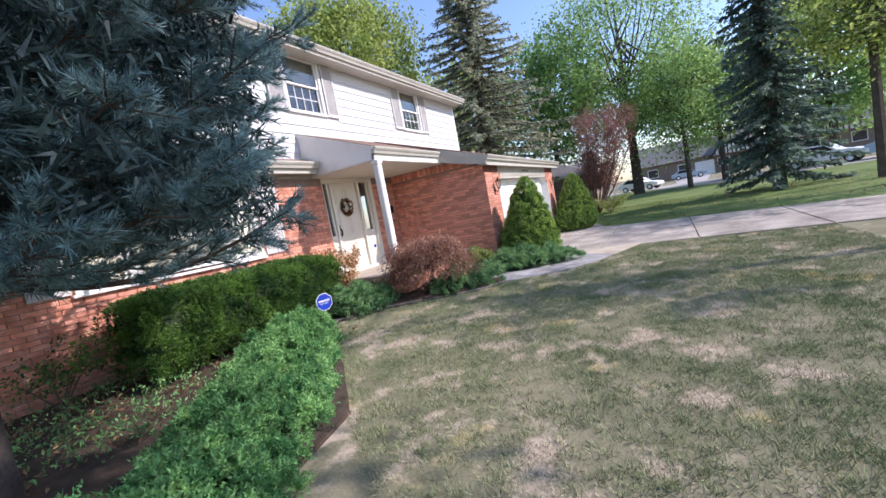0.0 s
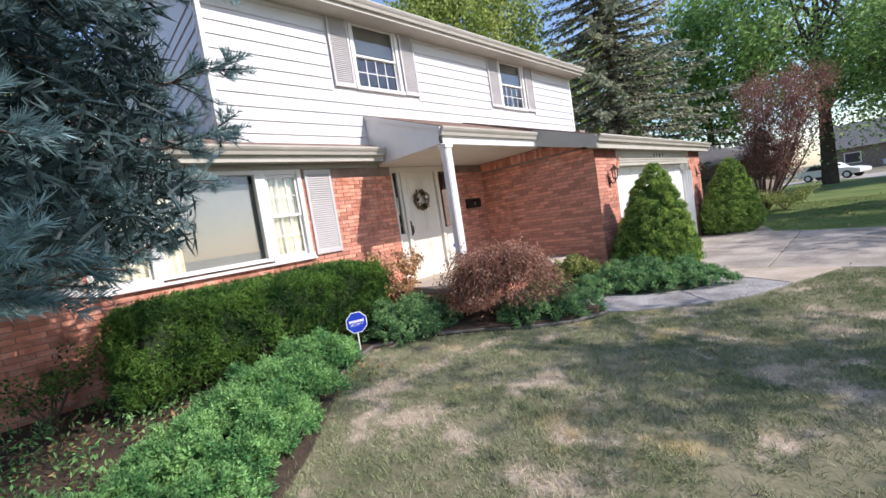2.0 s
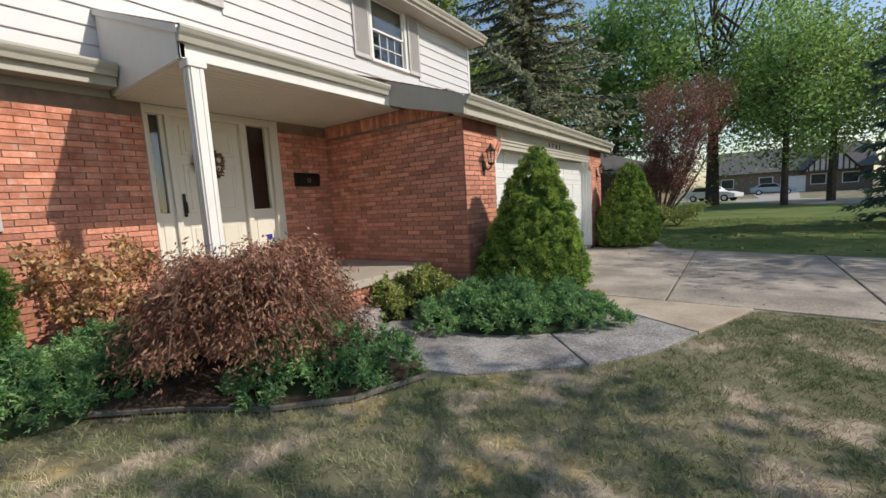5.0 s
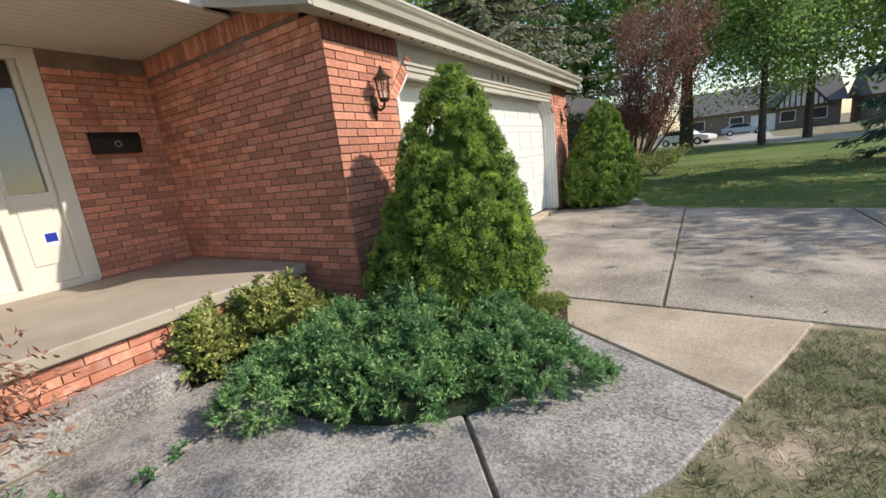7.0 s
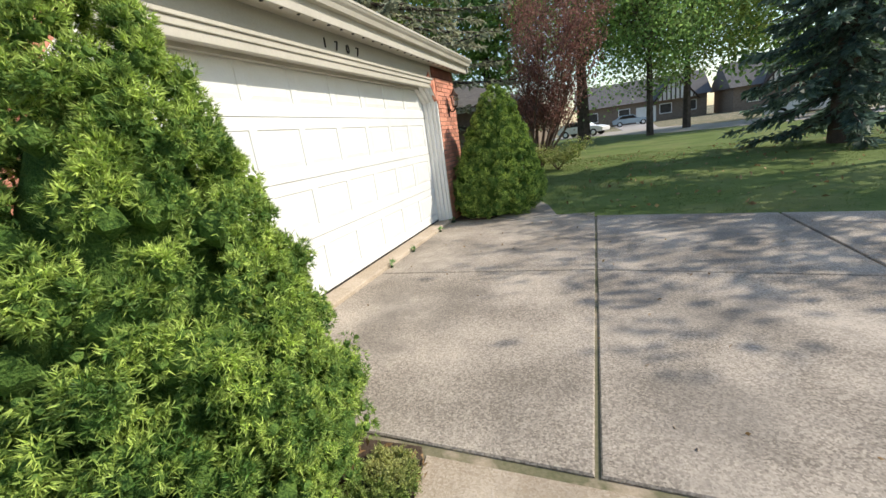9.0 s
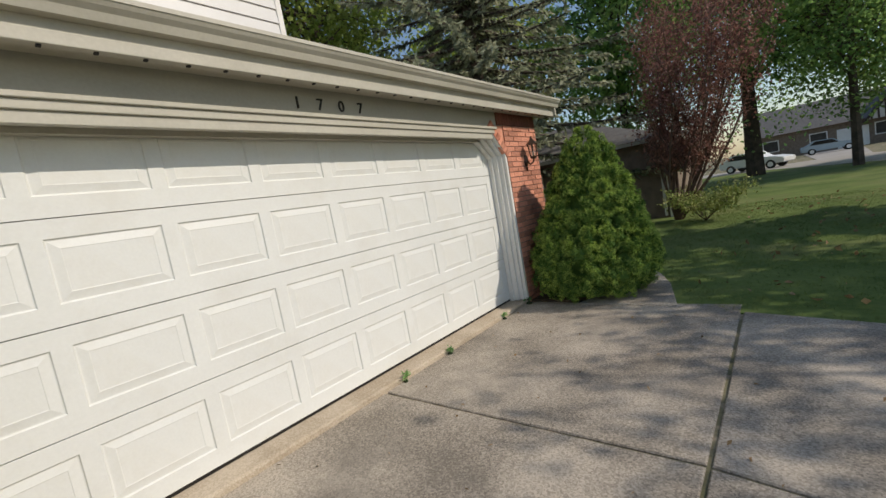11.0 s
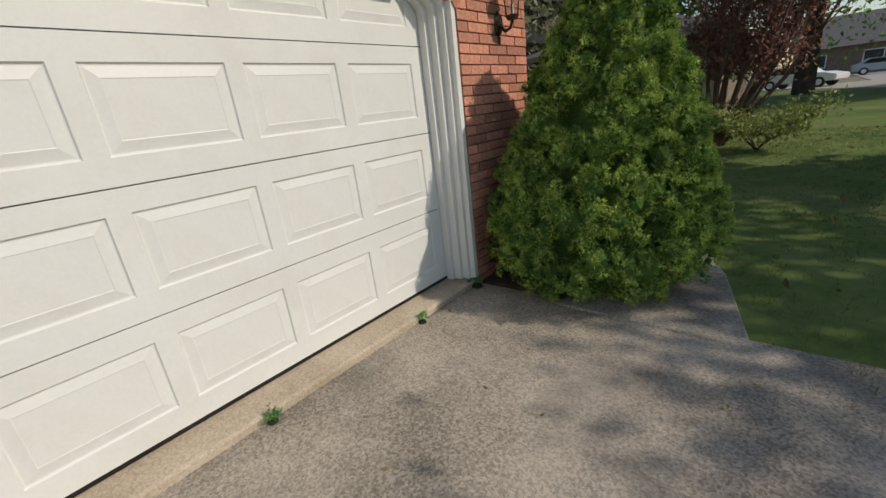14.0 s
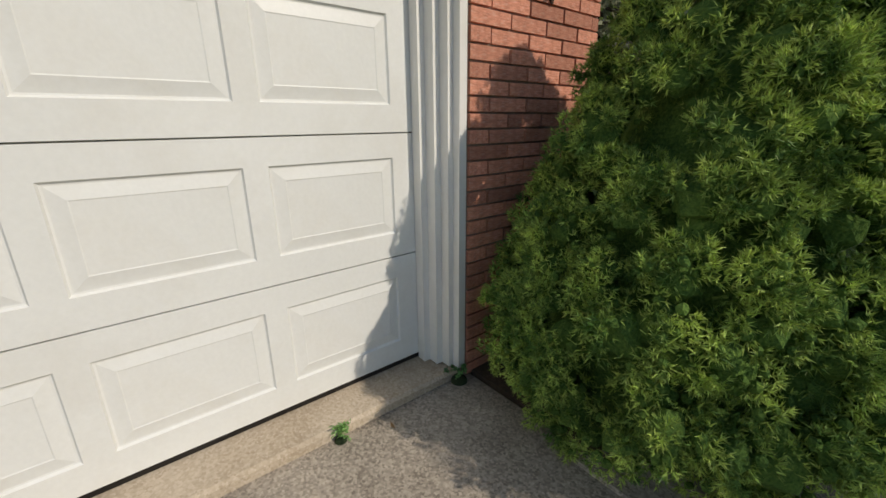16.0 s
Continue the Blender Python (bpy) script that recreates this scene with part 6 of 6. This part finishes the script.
def car(x, y, turn, paint, label):
    c = thing("car", (x, y, 0), label, "car", "parked cars")
    m = pose(x, y, 0, 0, 0, turn)
    bm = bmesh.new()
    side_prism(bm, [(-2.2, 0.35), (2.2, 0.35), (2.25, 0.7), (1.5, 0.88), (0.85, 0.92), (0.25, 1.40), (-1.2, 1.42), (-1.85, 0.98), (-2.25, 0.9)], -0.86, 0.86)
    bmesh.ops.bevel(bm, geom=bm.edges[:], offset=0.06, segments=2, affect="EDGES")
    bm.transform(m)
    body = part("body", bm, paint, c, smooth=False)
    for s in (-1, 1):
        bm = side_prism(bmesh.new(), [(0.66, 0.94), (0.2, 1.32), (-1.1, 1.34), (-1.55, 0.98)], s * 0.862 - 0.008, s * 0.862 + 0.008)
        bm.transform(m)
        part("side_window", bm, BLACK, body)
    for wx in (-1.38, 1.38):
        for s in (-1, 1):
            bm = rod(bmesh.new(), (wx, s * 0.70, 0.32), (wx, s * 0.88, 0.32), 0.32, n=16)
            bm.transform(m)
            wheel = part("wheel", bm, BLACK, c)
            bm = rod(bmesh.new(), (wx, s * 0.86, 0.32), (wx, s * 0.89, 0.32), 0.19, n=12)
            bm.transform(m)
            part("rim", bm, SIGNWHITE, wheel)


BLUECAR = surface("pale_blue_car_paint", (0.35, 0.45, 0.55), (0.4, 0.5, 0.6), rough=0.25, scale=2, fine=30, bump=0.0, metal=0.2)
WHITECAR = surface("white_car_paint", (0.75, 0.75, 0.75), (0.8, 0.8, 0.8), rough=0.25, scale=2, fine=30, bump=0.0)
car(3.2, 70.0, 0, BLUECAR, "pale blue parked sedan across the road")
car(-2.4, 51.6, -25, WHITECAR, "white parked car on the far street")
car(9.6, 37.2, -30, WHITECAR, "white parked car on the far street")
car(13.4, 35.6, -20, BLUECAR, "pale parked car across the road")

# garden hose by the wall
bm = bmesh.new()
pts = [Vector((-5.72 + 0.2 * math.cos(k * 0.5), 5.72 + 0.16 * math.sin(k * 0.5), 0.15 + 0.0045 * k)) for k in range(40)]
for a, b in zip(pts, pts[1:]):
    rod(bm, a, b, 0.011, n=6)
tagged(part("garden_hose", bm, GREENHOSE), "coiled green garden hose in the planting bed", "hose")


for k, (x, y, rr, hh) in enumerate(((-3.66, 7.72, 0.07, 0.06), (-3.72, 7.9, 0.06, 0.04), (-3.962, 13.35, 0.04, 0.07), (-3.962, 14.0, 0.05, 0.05), (-3.962, 15.1, 0.05, 0.06), (-3.955, 15.74, 0.08, 0.09), (-4.74, 7.35, 0.1, 0.08))):
    mound("weed", (x, y, 0.0), rr * 0.6, rr * 0.6, hh * 0.6, 0.0, 7, 0.016, L_COVER, "small green weed growing in a concrete joint", 400 + k, "weed", "joint weeds")


# ---- grass ----
def blades(name, x0, x1, y0, y1, count, length, material, label, seed, keep):
    rng = np.random.default_rng(seed)
    x, y = rng.uniform(x0, x1, count), rng.uniform(y0, y1, count)
    k = keep(x, y)
    x, y = x[k], y[k]
    thin = lobes(x, y, seed, 2.2, 0.4) + lobes(x, y, seed + 3, 7.0, 0.35)
    k = rng.uniform(-0.9, 0.6, len(x)) < thin + 0.15
    x, y = x[k], y[k]
    x, y = np.repeat(x, 9), np.repeat(y, 9)
    lean = rng.normal(0, 0.55, (len(x), 2))
    p = np.stack([x + lean[:, 0] * 0.035, y + lean[:, 1] * 0.035, ground_z(x, y) - 0.015], 1)
    tri = scatter_needles(rng, p, np.stack([lean[:, 0], lean[:, 1], np.full(len(x), 0.8)], 1), 1, length, 0.0042, 0.28)
    ob = cloud(name, tri, 0, material, None)
    tagged(ob, label, "grass", kind="stuff")


def on_lawn(x, y):
    edge_y = np.interp(x, [-5.0, -4.6, -4.05, -3.55, -3.17, -2.98, -2.6, -1.96, -1.52, -1.25, -0.78, 10], [4.8, 5.5, 5.98, 6.26, 6.68, 7.3, 7.55, 8.1, 8.7, 9.35, 10.45, 10.0])
    bed = y > np.interp(x, [-5.0, -4.5, -3.4, -2.4, -1.6, -0.9], [4.7, 4.1, 3.1, 2.2, 1.5, -4.0])
    return (y < edge_y) & ((x > -0.9) | (bed & (x > -5.0)))


blades("grass", -5.0, 2.6, 0.2, 10.6, 60000, 0.05, BLADE, "short dry olive lawn grass", 201, on_lawn)
blades("grass", -3.3, 8.0, 14.6, 26.0, 26000, 0.055, GREENBLADE, "green lawn grass beyond the drive", 202, lambda x, y: (y > np.where(x > -2.2, 15.72 - 0.24 * (x + 2.2), 15.9)) & (x > np.interp(y, [15.7, 16.6, 17.4, 18.0], [-2.1, -2.38, -2.7, -3.3])))
rng = np.random.default_rng(210)
pts = np.stack([rng.uniform(-2.2, 7, 420), rng.uniform(15.6, 26, 420), np.full(420, 0.02)], 1)
pts = pts[pts[:, 1] > 15.9 - 0.24 * (pts[:, 0] + 2.2)]
ob = cloud("fallen_leaves", scatter_leaves(rng, pts, np.tile(np.array([0.5, 0.3, 0.1]), (len(pts), 1)), 0.09, 0.05, 0.8), 0, L_DRY, None)
tagged(ob, "scattered dry fallen leaves on the lawn", "leaves", kind="stuff")
pts = np.stack([rng.uniform(-4.0, 3, 130), rng.uniform(10.7, 15.6, 130), np.full(130, 0.004)], 1)
ob = cloud("fallen_leaves", scatter_leaves(rng, pts, np.tile(np.array([0.5, 0.3, 0.03]), (len(pts), 1)), 0.035, 0.018, 0.5), 0, L_DRY, None)
tagged(ob, "small dry leaf bits on the driveway", "leaves", kind="stuff")

# ---- bricks ----
lay_bricks(wall_garage, "x", GAR, 9.632, 16.72, 0.0, 2.375, GH, (9.6, 16.8, 3.0), 301)
# Upright rows on the front take the brick colour darkened by eave shade.
soldier(wall_garage, "x", GAR, 9.65, 10.62, 2.372, 2.545, SHADEBRICK)
soldier(wall_garage, "x", GAR, 15.66, 16.72, 2.372, 2.545, SHADEBRICK)
lay_bricks(wall_side, "y", SIDEY, FRONT + 0.02, GAR - 0.004, 0.0, 2.60, [], (-5.9, -3.9, 2.3), 302)
soldier(wall_side, "y", SIDEY, FRONT + 0.02, GAR, 2.61, 2.80, BRICK)
lay_bricks(wall_front, "x", FRONT, 0.25, SIDEY, 0.0, 2.70, [WIN, (6.93, 8.72, 0.0, 2.80)], (5.0, 9.65, 2.7), 303)
